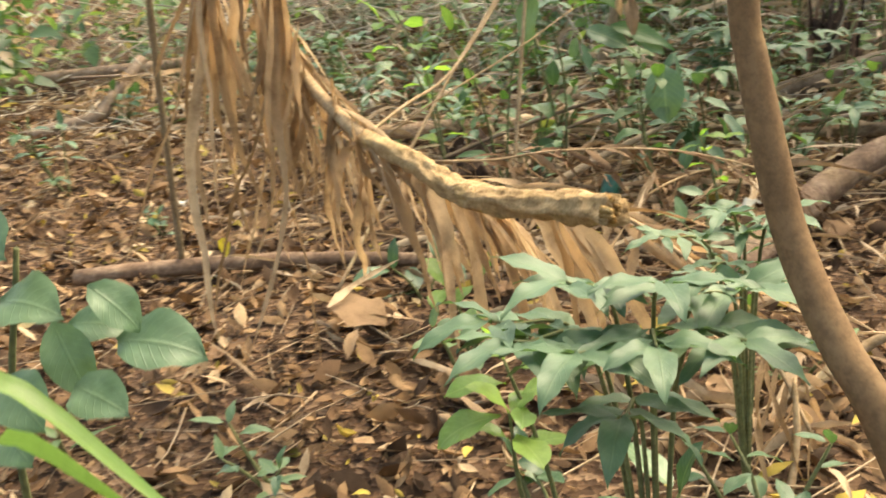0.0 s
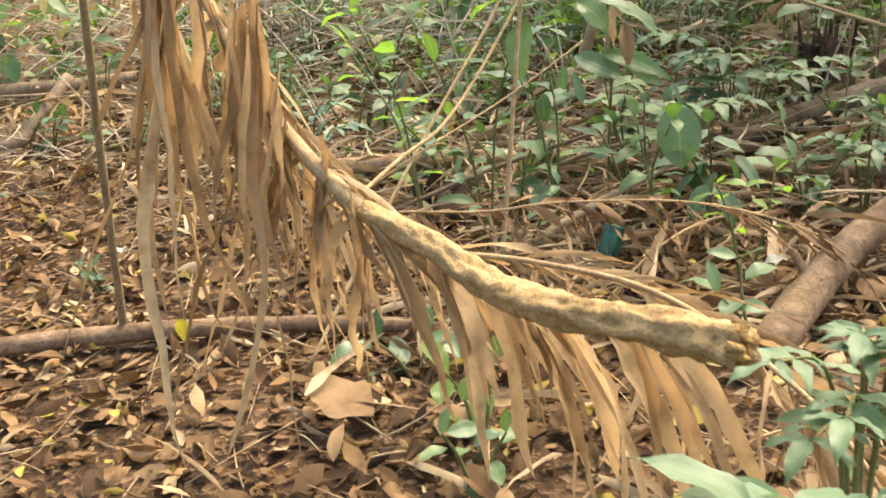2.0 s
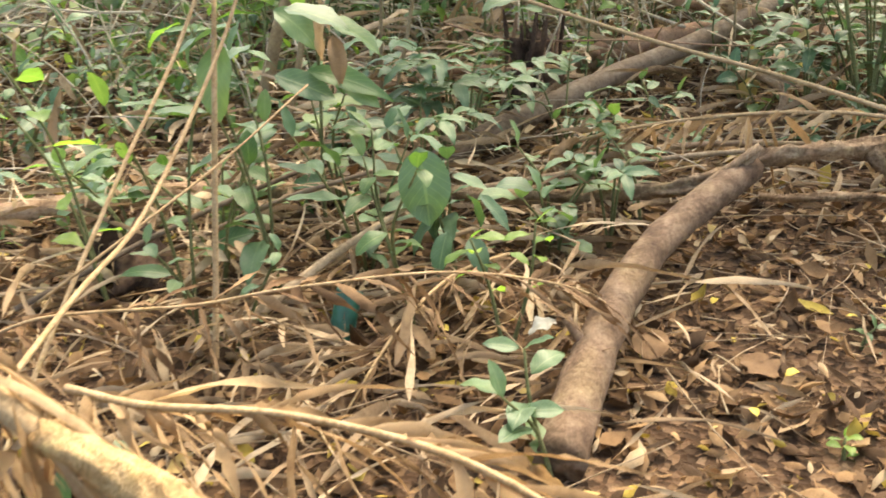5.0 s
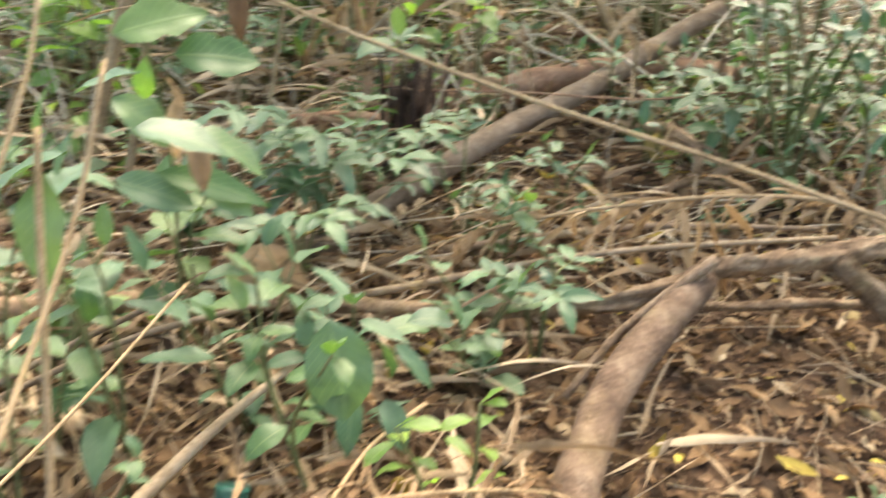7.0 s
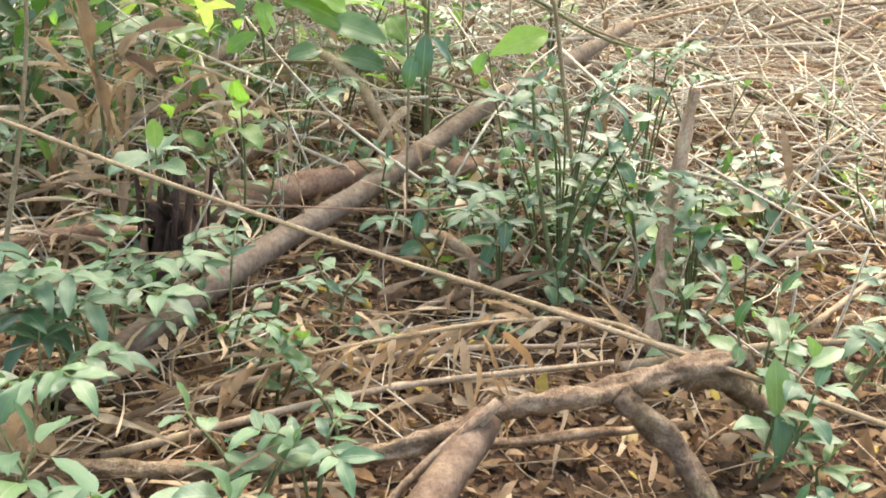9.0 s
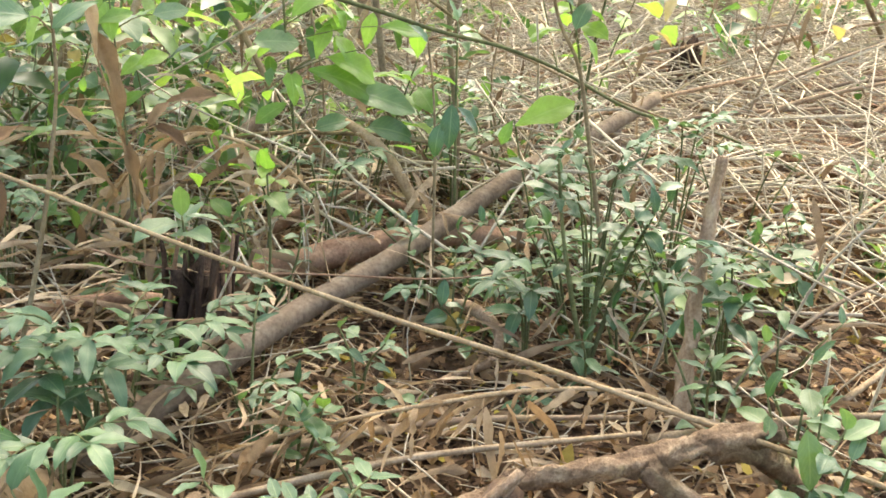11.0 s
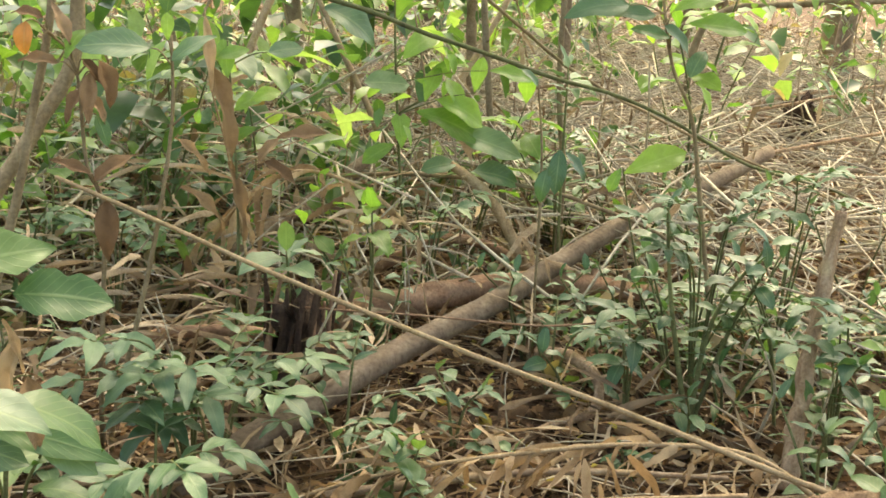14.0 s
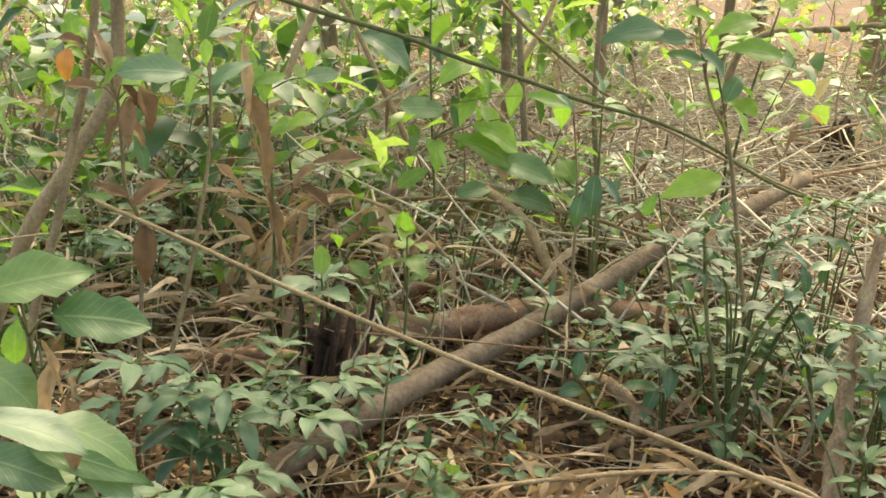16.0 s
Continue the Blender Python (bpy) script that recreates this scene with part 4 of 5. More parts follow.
for k, (p, way, s) in enumerate((((0.955, 1.135, 1.04), (0.7, -0.5, 0.1), 0.055), ((0.965, 1.13, 0.995), (0.8, -0.2, 0.1), 0.06), ((0.97, 1.165, 0.965), (0.4, -0.2, -0.7), 0.06), ((0.99, 1.185, 0.985), (0.5, 0.1, -0.5), 0.05),
                                 ((0.975, 1.11, 0.95), (0.6, -0.4, -0.2), 0.055), ((1.0, 1.19, 0.94), (0.9, 0.1, -0.05), 0.07), ((1.0, 1.14, 0.93), (0.9, -0.3, -0.05), 0.055), ((0.96, 1.19, 0.95), (1, 0.2, 0.0), 0.05), ((0.95, 1.12, 0.9), (0.7, -0.5, 0), 0.05))):
    put_leaf(ob, "round", Vector(p) - o, way, s, 0.5)
ob = thing("grass_blade", 1.02, 0.98, rise(1.02, 0.98), "bright yellow-green arching grass blades", "grass")
for k, (tip, top) in enumerate((((1.16, 1.04, 0.92), 1.02), ((1.05, 1.12, 0.86), 0.98))):
    base = Vector((1.02, 0.98, 0))
    line = smooth_line([base, Vector((1.03, 0.99, top * 0.7)), Vector((1.06, 1.0, top)), Vector(tip)], 6)
    vs, fs, us = [], [], []
    for i, p in enumerate(line):
        w = 0.012 * (1 - (i / len(line)) ** 3)
        vs += [p - base + Vector((0, -w, 0)), p - base + Vector((0, 0, -0.004)), p - base + Vector((0, w, 0))]
        us += [(-1, i / len(line)), (0, i / len(line)), (1, i / len(line))]
        if i:
            fs += [((i - 1) * 3 + c, (i - 1) * 3 + c + 1, i * 3 + c + 1, i * 3 + c) for c in (0, 1)]
    part("blade", make("blade", vs, fs, M_LIGHT, us), ob)
shrub(0.36, 2.3, 0.16, "palelance", 0.07, 14, 3, 0.7, 5, "small pale green seedling in the leaf litter", "seedling")
shrub(0.98, 2.2, 0.2, "dark", 0.08, 14, 3, 0.6, 6, "dark green seedling in the leaf litter", "seedling")
shrub(-0.25, 2.35, 0.1, "lance", 0.12, 4, 1, 0.8, 7, "low seedling with long green leaves", "seedling")
shrub(0.3, 3.3, 0.1, "dark", 0.12, 4, 2, 0.9, 8, "fallen sprig with dark green leaves", "seedling")
shrub(0.56, 2.95, 0.22, "light", 0.13, 4, 2, 0.25, 9, "upright green blades below the frond", "seedling")
shrub(0.6, 2.8, 0.2, "pale", 0.07, 8, 2, 0.4, 10, "small round-leaved green seedling under the frond", "seedling")
shrub(-0.9, 3.7, 0.1, "dark", 0.06, 10, 2, 0.7, 11, "tiny seedling on the litter", "seedling")
shrub(-1.75, 4.2, 0.35, "dark", 0.09, 26, 4, 0.6, 12, "dark bushy shrub at the edge of the clearing")
shrub(1.36, 2.9, 0.16, "lance", 0.1, 7, 2, 0.7, 13, "low green seedling beside a stick", "seedling")
# around the first log
shrub(1.14, 3.45, 0.26, "pale", 0.1, 9, 2, 0.4, 14, "seedling with pale glossy leaves beside the log", "seedling")
shrub(1.08, 3.95, 0.4, "light", 0.075, 12, 2, 0.25, 15, "light green seedling with small fresh leaves", lowest=0.45)
ob = shrub(0.86, 4.12, 0.5, "ovate", 0.1, 14, 3, 0.35, 16, "green shrub with one large hanging leaf", lowest=0.4)
put_leaf(ob, "roundpale", Vector((0.03, -0.1, 0.53)), (0.12, -0.4, -1), 0.19, 0.1)
shrub(0.72, 4.45, 0.45, "bluish", 0.14, 16, 3, 0.4, 17, "grey-green shrub beside the fallen branch")
shrub(0.95, 4.5, 0.4, "bluish", 0.12, 18, 3, 0.5, 18, "pale green leafy shrub by the fallen branch")
shrub(1.25, 4.6, 0.3, "pale", 0.11, 14, 3, 0.5, 19, "pale green low shrub by the fallen branch")
shrub(0.3, 4.45, 0.5, "ovate", 0.12, 16, 3, 0.4, 20, "green shrub with long leaves in dry stalks")
shrub(0.5, 4.3, 0.85, "bluish", 0.17, 9, 2, 0.2, 21, "tall green shrub with big pointed leaves")
shrub(0.28, 4.15, 0.75, "lance", 0.16, 10, 2, 0.25, 22, "tall shrub with long drooping leaves")
shrub(0.02, 4.3, 0.75, "light", 0.14, 10, 2, 0.3, 23, "bright green shrub with broad leaves")
ob = shrub(0.47, 4.28, 0.9, "bluish", 0.12, 3, 1, 0.1, 70, "tall seedling with large smooth green leaves", lowest=0.6)
for kind, p, way, s in (("pale", (0.58, 4.27, 0.81), (0.9, -0.2, -0.2), 0.17), ("bluish", (0.47, 4.22, 0.79), (-0.8, -0.3, -0.25), 0.19), ("pale", (0.43, 4.2, 0.76), (-0.12, -0.45, -1), 0.2), ("ovate", (0.45, 4.2, 0.5), (-0.8, -0.3, -0.35), 0.16),
                        ("ovate", (0.66, 4.36, 0.76), (0.9, 0, -0.45), 0.18), ("light", (0.36, 4.12, 1.05), (-0.1, -0.45, -1), 0.14), ("light", (0.36, 4.12, 0.82), (-0.8, 0, -0.4), 0.1), ("bluish", (0.5, 4.2, 0.9), (0.5, -0.4, 0.3), 0.16)):
    put_leaf(ob, kind, Vector(p) - Vector(ob.location), way, s, 0.2)
ob = shrub(2.62, 4.48, 0.38, "ovate", 0.08, 4, 1, 0.1, 71, "slim seedling with two large hanging leaves")
put_leaf(ob, "ovate", Vector((-0.05, -0.02, 0.36)), (-0.05, -0.45, -1), 0.15, 0.1)
put_leaf(ob, "bluish", Vector((-0.04, -0.06, 0.22)), (-0.05, -0.45, -1), 0.15, -0.2)
put_leaf(ob, "bluish", Vector((0.0, -0.06, 0.2)), (0.3, -0.3, -1), 0.12, 0.2)
shrub(0.62, 4.95, 0.5, "broad", 0.13, 12, 2, 0.3, 24, "green shrub with large leaves in front of the litter")
shrub(1.75, 3.5, 0.05, "light", 0.04, 6, 1, 0.6, 25, "tiny green seedling on bare litter", "seedling")
shrub(1.95, 3.95, 0.06, "pale", 0.05, 4, 1, 0.6, 26, "tiny green seedling on bare litter", "seedling")
ob = shrub(0.98, 4.3, 0.35, "bluish", 0.1, 8, 2, 0.4, 75, "bluish seedling with big drooping leaves near the fork")
for k in range(6):
    a = 1.05 * k
    put_leaf(ob, "bluish" if k % 2 else "dark", Vector((math.cos(a) * 0.06, math.sin(a) * 0.06, 0.3 - 0.02 * k)), (math.cos(a) * 0.6, math.sin(a) * 0.6 - 0.3, -0.7), 0.13, 0.1)
# right of the fork
shrub(2.56, 4.42, 0.35, "pale", 0.1, 14, 2, 0.3, 27, "pale seedling beside the propped branch", lowest=0.3)
shrub(2.68, 4.6, 0.42, "ovate", 0.11, 12, 2, 0.25, 28, "green seedling with a large hanging leaf")
shrub(2.5, 4.2, 0.18, "dark", 0.08, 12, 2, 0.5, 29, "dark seedling on the litter", "seedling")
shrub(3.15, 5.25, 0.3, "palelance", 0.09, 20, 3, 0.6, 30, "pale green shrub in the litter")
shrub(2.95, 4.9, 0.25, "pale", 0.08, 16, 3, 0.6, 31, "pale seedlings beside the stick")
shrub(3.6, 5.7, 0.35, "dark", 0.09, 20, 3, 0.6, 32, "dark green shrub by the brushwood")
shrub(2.22, 5.28, 0.14, "dark", 0.07, 10, 2, 0.6, 72, "dark green seedling on brown leaves", "seedling")
shrub(2.5, 5.42, 0.22, "dark", 0.09, 12, 2, 0.5, 73, "dark drooping seedling on brown leaves", "seedling")
shrub(1.45, 5.3, 0.2, "leaflet", 0.09, 14, 3, 0.6, 74, "dark seedling beside the leaning stick", "seedling")
# around the grey log
shrub(1.76, 5.5, 0.26, "palelance", 0.1, 14, 2, 0.3, 33, "light green seedling with a rosette of leaves before the log", "seedling", lowest=0.35)
shrub(1.85, 5.35, 0.12, "pale", 0.06, 8, 2, 0.6, 34, "small green seedling on brown leaves", "seedling")
compound(1.05, 5.42, [(0.85, 5.2, 0.34), (1.2, 5.2, 0.34), (1.3, 5.4, 0.36), (0.8, 5.45, 0.38), (1.15, 5.62, 0.38)], 0.12, 3, "leaflet", 35, "bluish dark plant with compound leaves by the stump")
compound(1.25, 5.65, [(1.1, 5.45, 0.3), (1.35, 5.45, 0.3), (1.45, 5.6, 0.32)], 0.08, 4, "leaflet", 36, "dark compound-leaved plant by the log")
compound(0.88, 5.05, [(0.78, 4.9, 0.3), (0.95, 4.88, 0.32), (1.05, 5.0, 0.3), (0.9, 5.2, 0.34)], 0.11, 3, "leaflet", 37, "dark glossy seedling with broad leaflets")
shrub(1.53, 5.85, 0.6, "heart", 0.1, 3, 1, 0.05, 38, "slim seedling with one heart-shaped light leaf", lowest=0.85, toward=(1.53, 5.77, 0.68))
shrub(1.35, 6.05, 0.62, "pale", 0.15, 5, 1, 0.2, 39, "seedling with broad light leaves behind the stump", lowest=0.8)
shrub(1.6, 6.2, 0.4, "palelance", 0.08, 18, 2, 0.4, 40, "leafy seedling behind the log")
shrub(2.2, 6.12, 0.38, "dark", 0.08, 26, 4, 0.5, 41, "glossy dark green leafy shrub over the log")
shrub(2.45, 5.9, 0.42, "dark", 0.08, 30, 4, 0.5, 42, "glossy dark green leafy shrub beyond the log")
shrub(2.58, 5.55, 0.75, "dark", 0.11, 34, 3, 0.22, 43, "dark sapling with a dense green top", lowest=0.3, r=0.01)
shrub(2.62, 5.75, 0.5, "ovate", 0.1, 26, 4, 0.4, 44, "green shrub around a dark sapling")
shrub(2.8, 5.95, 0.5, "dark", 0.09, 30, 4, 0.5, 45, "dense dark green shrub by the leaf patch")
shrub(2.85, 5.45, 0.55, "palelance", 0.1, 22, 3, 0.3, 46, "pale green sapling leaves beside a dead stem")
shrub(3.15, 6.05, 0.45, "lance", 0.1, 24, 3, 0.4, 47, "green shrub with long narrow leaves")
shrub(3.1, 6.5, 0.6, "palelance", 0.1, 24, 3, 0.35, 48, "pale green shrub with spreading leaves")
put_leaf(shrub(3.22, 6.1, 0.2, "dark", 0.07, 8, 2, 0.4, 49, "seedling holding an orange dead leaf", "seedling"), "yellow", Vector((0.02, -0.03, 0.13)), (0.5, -0.4, -0.2), 0.08)
shrub(2.7, 4.98, 0.42, "palelance", 0.1, 16, 3, 0.4, 76, "pale leafy seedling before a dead sapling")
shrub(2.95, 5.3, 0.5, "dark", 0.1, 18, 3, 0.4, 77, "dark leafy shrub around a dead sapling")
compound(2.62, 5.62, [(2.3, 5.55, 0.71), (2.42, 5.55, 0.76), (2.69, 5.55, 0.78), (2.4, 5.55, 0.61), (2.64, 5.55, 0.69)], 0.1, 4, "pointed", 81, "sapling-like plant spreading flat rows of bluish leaflets")
compound(3.2, 6.05, [(3.05, 5.9, 0.75), (3.21, 5.9, 0.77), (3.29, 5.9, 0.66), (3.03, 5.9, 0.62)], 0.11, 4, "pointed", 82, "bluish compound-leaved plant at the edge of the brushwood")
compound(2.95, 5.3, [(2.67, 5.15, 0.56), (2.78, 5.15, 0.5), (2.65, 5.15, 0.44), (2.83, 5.15, 0.38)], 0.1, 3, "bluish", 83, "pale green plant with paired leaflets beside the dead sapling")
compound(2.35, 5.55, [(2.22, 5.45, 0.45), (2.17, 5.45, 0.39), (2.3, 5.45, 0.34), (2.26, 5.45, 0.27)], 0.11, 3, "leaflet", 84, "dark bluish plant with drooping leaflets over bare litter")
compound(0.98, 5.3, [(0.7, 5.2, 0.41), (0.86, 5.2, 0.42), (0.97, 5.2, 0.43), (0.88, 5.2, 0.28), (0.74, 5.2, 0.51), (1.01, 5.2, 0.35)], 0.13, 3, "pointed", 85, "bluish plant with large flat leaflets below the stump")
# saplings in the late view
limb("dead_sapling", "pale dead barkless sapling among the shrubs", "sapling", [(2.66, 5.1, 0.0), (2.75, 5.22, 0.2), (2.8, 5.3, 0.4), (2.84, 5.33, 0.6), (2.87, 5.36, 0.78)], 0.028, 0.017, M_SPLIT, 90, 12, 0.6, 8, 0.02)
shrub(2.25, 7.1, 0.9, "light", 0.19, 16, 2, 0.3, 57, "yellow-green sapling with very broad leaves", lowest=0.5)
shrub(2.5, 6.6, 1.3, "palelance", 0.14, 14, 1, 0.1, 60, "tall sapling with pale spreading leaves", "sapling", lowest=0.75, r=0.008)
shrub(3.5, 7.5, 1.3, "light", 0.2, 16, 2, 0.12, 61, "tall sapling with yellow-green leaves", "sapling", lowest=0.7, r=0.01)
for k, (x, y, h, s) in enumerate(((0.5, 6.7, 0.8, 0.22), (0.85, 7.2, 0.95, 0.24), (0.15, 6.3, 0.6, 0.2), (1.35, 7.5, 0.85, 0.22), (0.3, 7.4, 1.1, 0.24), (1.0, 8.0, 1.2, 0.24), (3.9, 8.2, 1.2, 0.2))):
    shrub(x, y, h, "pale" if k % 2 else "light", s, 12, 2, 0.3, 110 + k, "broad-leaved plant with large shining light leaves", lowest=0.35)


def leafy_plant(label, category, r, mat, stem, leaves):
    """A slim plant along the line stem, each leaf given by its kind, stalk end and tip."""
    x, y = stem[0][0], stem[0][1]
    o = Vector((x, y, rise(x, y) - 0.02))
    ob = thing("sapling" if category == "sapling" else "leafy_plant", *o, label, category)
    pts = [Vector((0, 0, 0))] + [Vector(p) - o for p in stem if p[2] > 0.05]
    v, f, u = tube(pts, r, r * 0.45, 7, 6, 0.12, len(leaves))
    part("stem", make("stem", v, f, mat, u), ob)
    line = smooth_line(pts, 8)
    for k, (kind, p, q) in enumerate(leaves):
        p, q = Vector(p) - o, Vector(q) - o
        d = q - p
        side = d.x / d.length
        join = min(line, key=lambda c: (c - p - Vector((0, 0, -0.05))).length)
        v, f, u = tube([join, join.lerp(p, 0.6) + Vector((0, 0, 0.012)), p], min(r * 0.5, 0.003), 0.0014, 5, 4, 0.05, k)
        part("petiole", make("petiole", v, f, mat, u), ob)
        part("leaf", KINDS[kind][k % 4], ob, aim(p, d, 0.75 * side) @ Matrix.Scale(d.length / 0.1, 4))
    return ob


leafy_plant("slim dark-stemmed sapling with an upright light leaf", "sapling", 0.009, M_STEM,
            [(0.77, 5.55, 0.11), (0.86, 5.55, 0.5), (0.91, 5.55, 0.76), (0.94, 5.55, 0.99), (0.94, 5.55, 1.2)],
            [("light", (0.93, 5.52, 1.19), (0.93, 5.55, 1.26)),
             ("pale", (0.89, 5.52, 1.17), (0.7, 5.53, 1.18)),
             ("palelance", (0.94, 5.52, 1.14), (1.05, 5.54, 1.22)),
             ("light", (1.01, 5.52, 1.02), (1.0, 5.51, 0.98))])
leafy_plant("withered sapling hung with curled brown dead leaves", "plant", 0.008, M_STEM,
            [(0.74, 5.6, 0.24), (0.76, 5.6, 0.71), (0.72, 5.6, 0.85), (0.7, 5.6, 1.11), (0.63, 5.6, 1.2)],
            [("brown", (0.73, 5.57, 0.83), (0.63, 5.58, 0.87)),
             ("brown", (0.74, 5.57, 0.81), (0.85, 5.59, 0.89)),
             ("brown", (0.77, 5.57, 0.76), (0.77, 5.51, 0.6)),
             ("brown", (0.76, 5.57, 1.13), (0.8, 5.53, 1.01)),
             ("brown", (0.74, 5.57, 1.1), (0.73, 5.53, 0.97)),
             ("brown", (0.72, 5.57, 1.13), (0.78, 5.54, 1.06)),
             ("brown", (0.66, 5.57, 1.12), (0.56, 5.58, 1.13)),
             ("brown", (0.63, 5.57, 1.23), (0.55, 5.58, 1.25)),
             ("brown", (0.69, 5.57, 1.17), (0.65, 5.61, 1.27)),
             ("brown", (0.72, 5.57, 1.06), (0.67, 5.54, 0.97)),
             ("brown", (0.73, 5.57, 1.04), (0.78, 5.55, 0.97)),
             ("orange", (0.59, 5.57, 1.22), (0.58, 5.54, 1.14)),
             ("ovate", (0.75, 5.57, 0.99), (0.78, 5.54, 0.91)),
             ("light", (0.63, 5.57, 1.19), (0.58, 5.58, 1.23)),
             ("light", (0.68, 5.57, 1.13), (0.72, 5.6, 1.21))])
leafy_plant("bright green broad-leaved plant lit from behind", "plant", 0.008, M_GREENSTEM,
            [(1.89, 6.8, 0.17), (1.84, 6.8, 0.65), (1.8, 6.8, 1.12), (1.79, 6.8, 1.4)],
            [("heart", (1.83, 6.77, 0.77), (1.84, 6.73, 0.65)),
             ("light", (1.93, 6.77, 0.83), (1.99, 6.81, 0.97)),
             ("light", (1.9, 6.77, 0.79), (2.19, 6.74, 0.7)),
             ("light", (1.97, 6.77, 0.84), (2.2, 6.74, 0.76)),
             ("pale", (2.06, 6.77, 0.71), (2.36, 6.74, 0.62)),
             ("pale", (1.93, 6.77, 0.55), (2.09, 6.78, 0.59)),
             ("pale", (2.15, 6.77, 0.55), (2.37, 6.76, 0.51)),
             ("light", (1.83, 6.77, 0.99), (1.97, 6.81, 1.11)),
             ("light", (2.13, 6.77, 0.87), (2.17, 6.81, 1.01)),
             ("light", (2.19, 6.77, 0.96), (2.38, 6.76, 0.94)),
             ("light", (1.99, 6.77, 1.05), (2.05, 6.74, 0.95)),
             ("pale", (1.52, 6.77, 1.18), (1.74, 6.73, 1.07)),
             ("roundpale", (1.68, 6.77, 0.9), (1.87, 6.77, 0.9)),
             ("light", (1.82, 6.77, 0.66), (1.68, 6.75, 0.59)),
             ("light", (2.09, 6.77, 0.76), (2.04, 6.82, 0.93))])
leafy_plant("young plant with bright yellow-green backlit leaves", "plant", 0.006, M_GREENSTEM,
            [(1.17, 6.3, 0.51), (1.15, 6.3, 0.85), (1.13, 6.3, 1.11)],
            [("light", (1.08, 6.27, 1.04), (1.2, 6.28, 1.08)),
             ("light", (1.13, 6.27, 0.98), (1.12, 6.31, 1.11)),
             ("light", (1.2, 6.27, 0.9), (1.31, 6.29, 0.95)),
             ("light", (1.15, 6.27, 0.87), (1.25, 6.29, 0.94)),
             ("roundpale", (1.26, 6.27, 1.07), (1.38, 6.28, 1.09)),
             ("light", (1.23, 6.27, 0.82), (1.14, 6.26, 0.78))])
leafy_plant("seedling with one long light green leaf", "plant", 0.005, M_GREENSTEM,
            [(2.62, 6.0, 0.12), (2.49, 6.0, 0.59), (2.45, 6.0, 0.75)],
            [("light", (2.44, 5.97, 0.74), (2.68, 5.99, 0.82)),
             ("light", (2.43, 5.97, 0.76), (2.38, 5.95, 0.68))])
leafy_plant("tall sapling with bright and bluish leaves at its top", "sapling", 0.011, M_STEM,
            [(2.88, 6.0, 0.12), (2.75, 6.0, 0.68), (2.68, 6.0, 0.94), (2.58, 6.0, 1.12), (2.49, 6.0, 1.45)],
            [("light", (2.61, 5.97, 1.25), (2.83, 5.96, 1.24)),
             ("light", (2.55, 5.97, 1.29), (2.73, 5.99, 1.36)),
             ("light", (2.21, 5.97, 1.26), (2.29, 5.97, 1.25)),
             ("bluish", (2.52, 5.97, 1.24), (2.64, 5.94, 1.15)),
             ("bluish", (2.49, 5.97, 1.27), (2.3, 5.98, 1.28)),
             ("light", (2.67, 5.97, 1.06), (2.73, 5.94, 0.96)),
             ("pale", (2.64, 5.97, 1.07), (2.7, 6.0, 1.17)),
             ("bluish", (2.39, 5.97, 1.3), (2.16, 5.96, 1.28)),
             ("dark", (2.55, 5.97, 1.2), (2.41, 5.98, 1.23)),
             ("light", (2.56, 5.97, 1.33), (2.46, 5.99, 1.38))])
leafy_plant("slim seedling with hanging dark leaves", "plant", 0.007, M_STEM,
            [(2.19, 6.05, 0.29), (2.17, 6.05, 0.76), (2.13, 6.05, 1.03)],
            [("dark", (2.22, 6.02, 0.81), (2.2, 5.98, 0.66)),
             ("dark", (2.24, 6.02, 0.8), (2.32, 5.99, 0.71)),
             ("dark", (2.18, 6.02, 0.74), (2.15, 5.99, 0.63)),
             ("palelance", (2.12, 6.02, 1.02), (2.06, 6.04, 1.09))])
leafy_plant("plant with large light green insect-eaten leaves by the path", "plant", 0.007, M_GREENSTEM,
            [(0.58, 4.75, 0.17), (0.6, 4.75, 0.51), (0.59, 4.75, 0.7), (0.57, 4.75, 0.84)],
            [("broad", (0.51, 4.72, 0.86), (0.71, 4.74, 0.9)),
             ("broad", (0.63, 4.72, 0.81), (0.82, 4.72, 0.79)),
             ("light", (0.57, 4.72, 0.81), (0.56, 4.69, 0.72)),
             ("pale", (0.49, 4.72, 0.72), (0.62, 4.69, 0.62)),
             ("pale", (0.47, 4.72, 0.53), (0.65, 4.7, 0.46)),
             ("pale", (0.66, 4.72, 0.5), (0.78, 4.7, 0.43)),
             ("lance", (0.57, 4.72, 0.54), (0.83, 4.7, 0.46)),
             ("tan", (0.63, 4.72, 0.72), (0.61, 4.67, 0.56)),
             ("tan", (0.61, 4.72, 0.76), (0.65, 4.69, 0.66)),
             ("brown", (0.65, 4.72, 0.64), (0.67, 4.67, 0.49))])
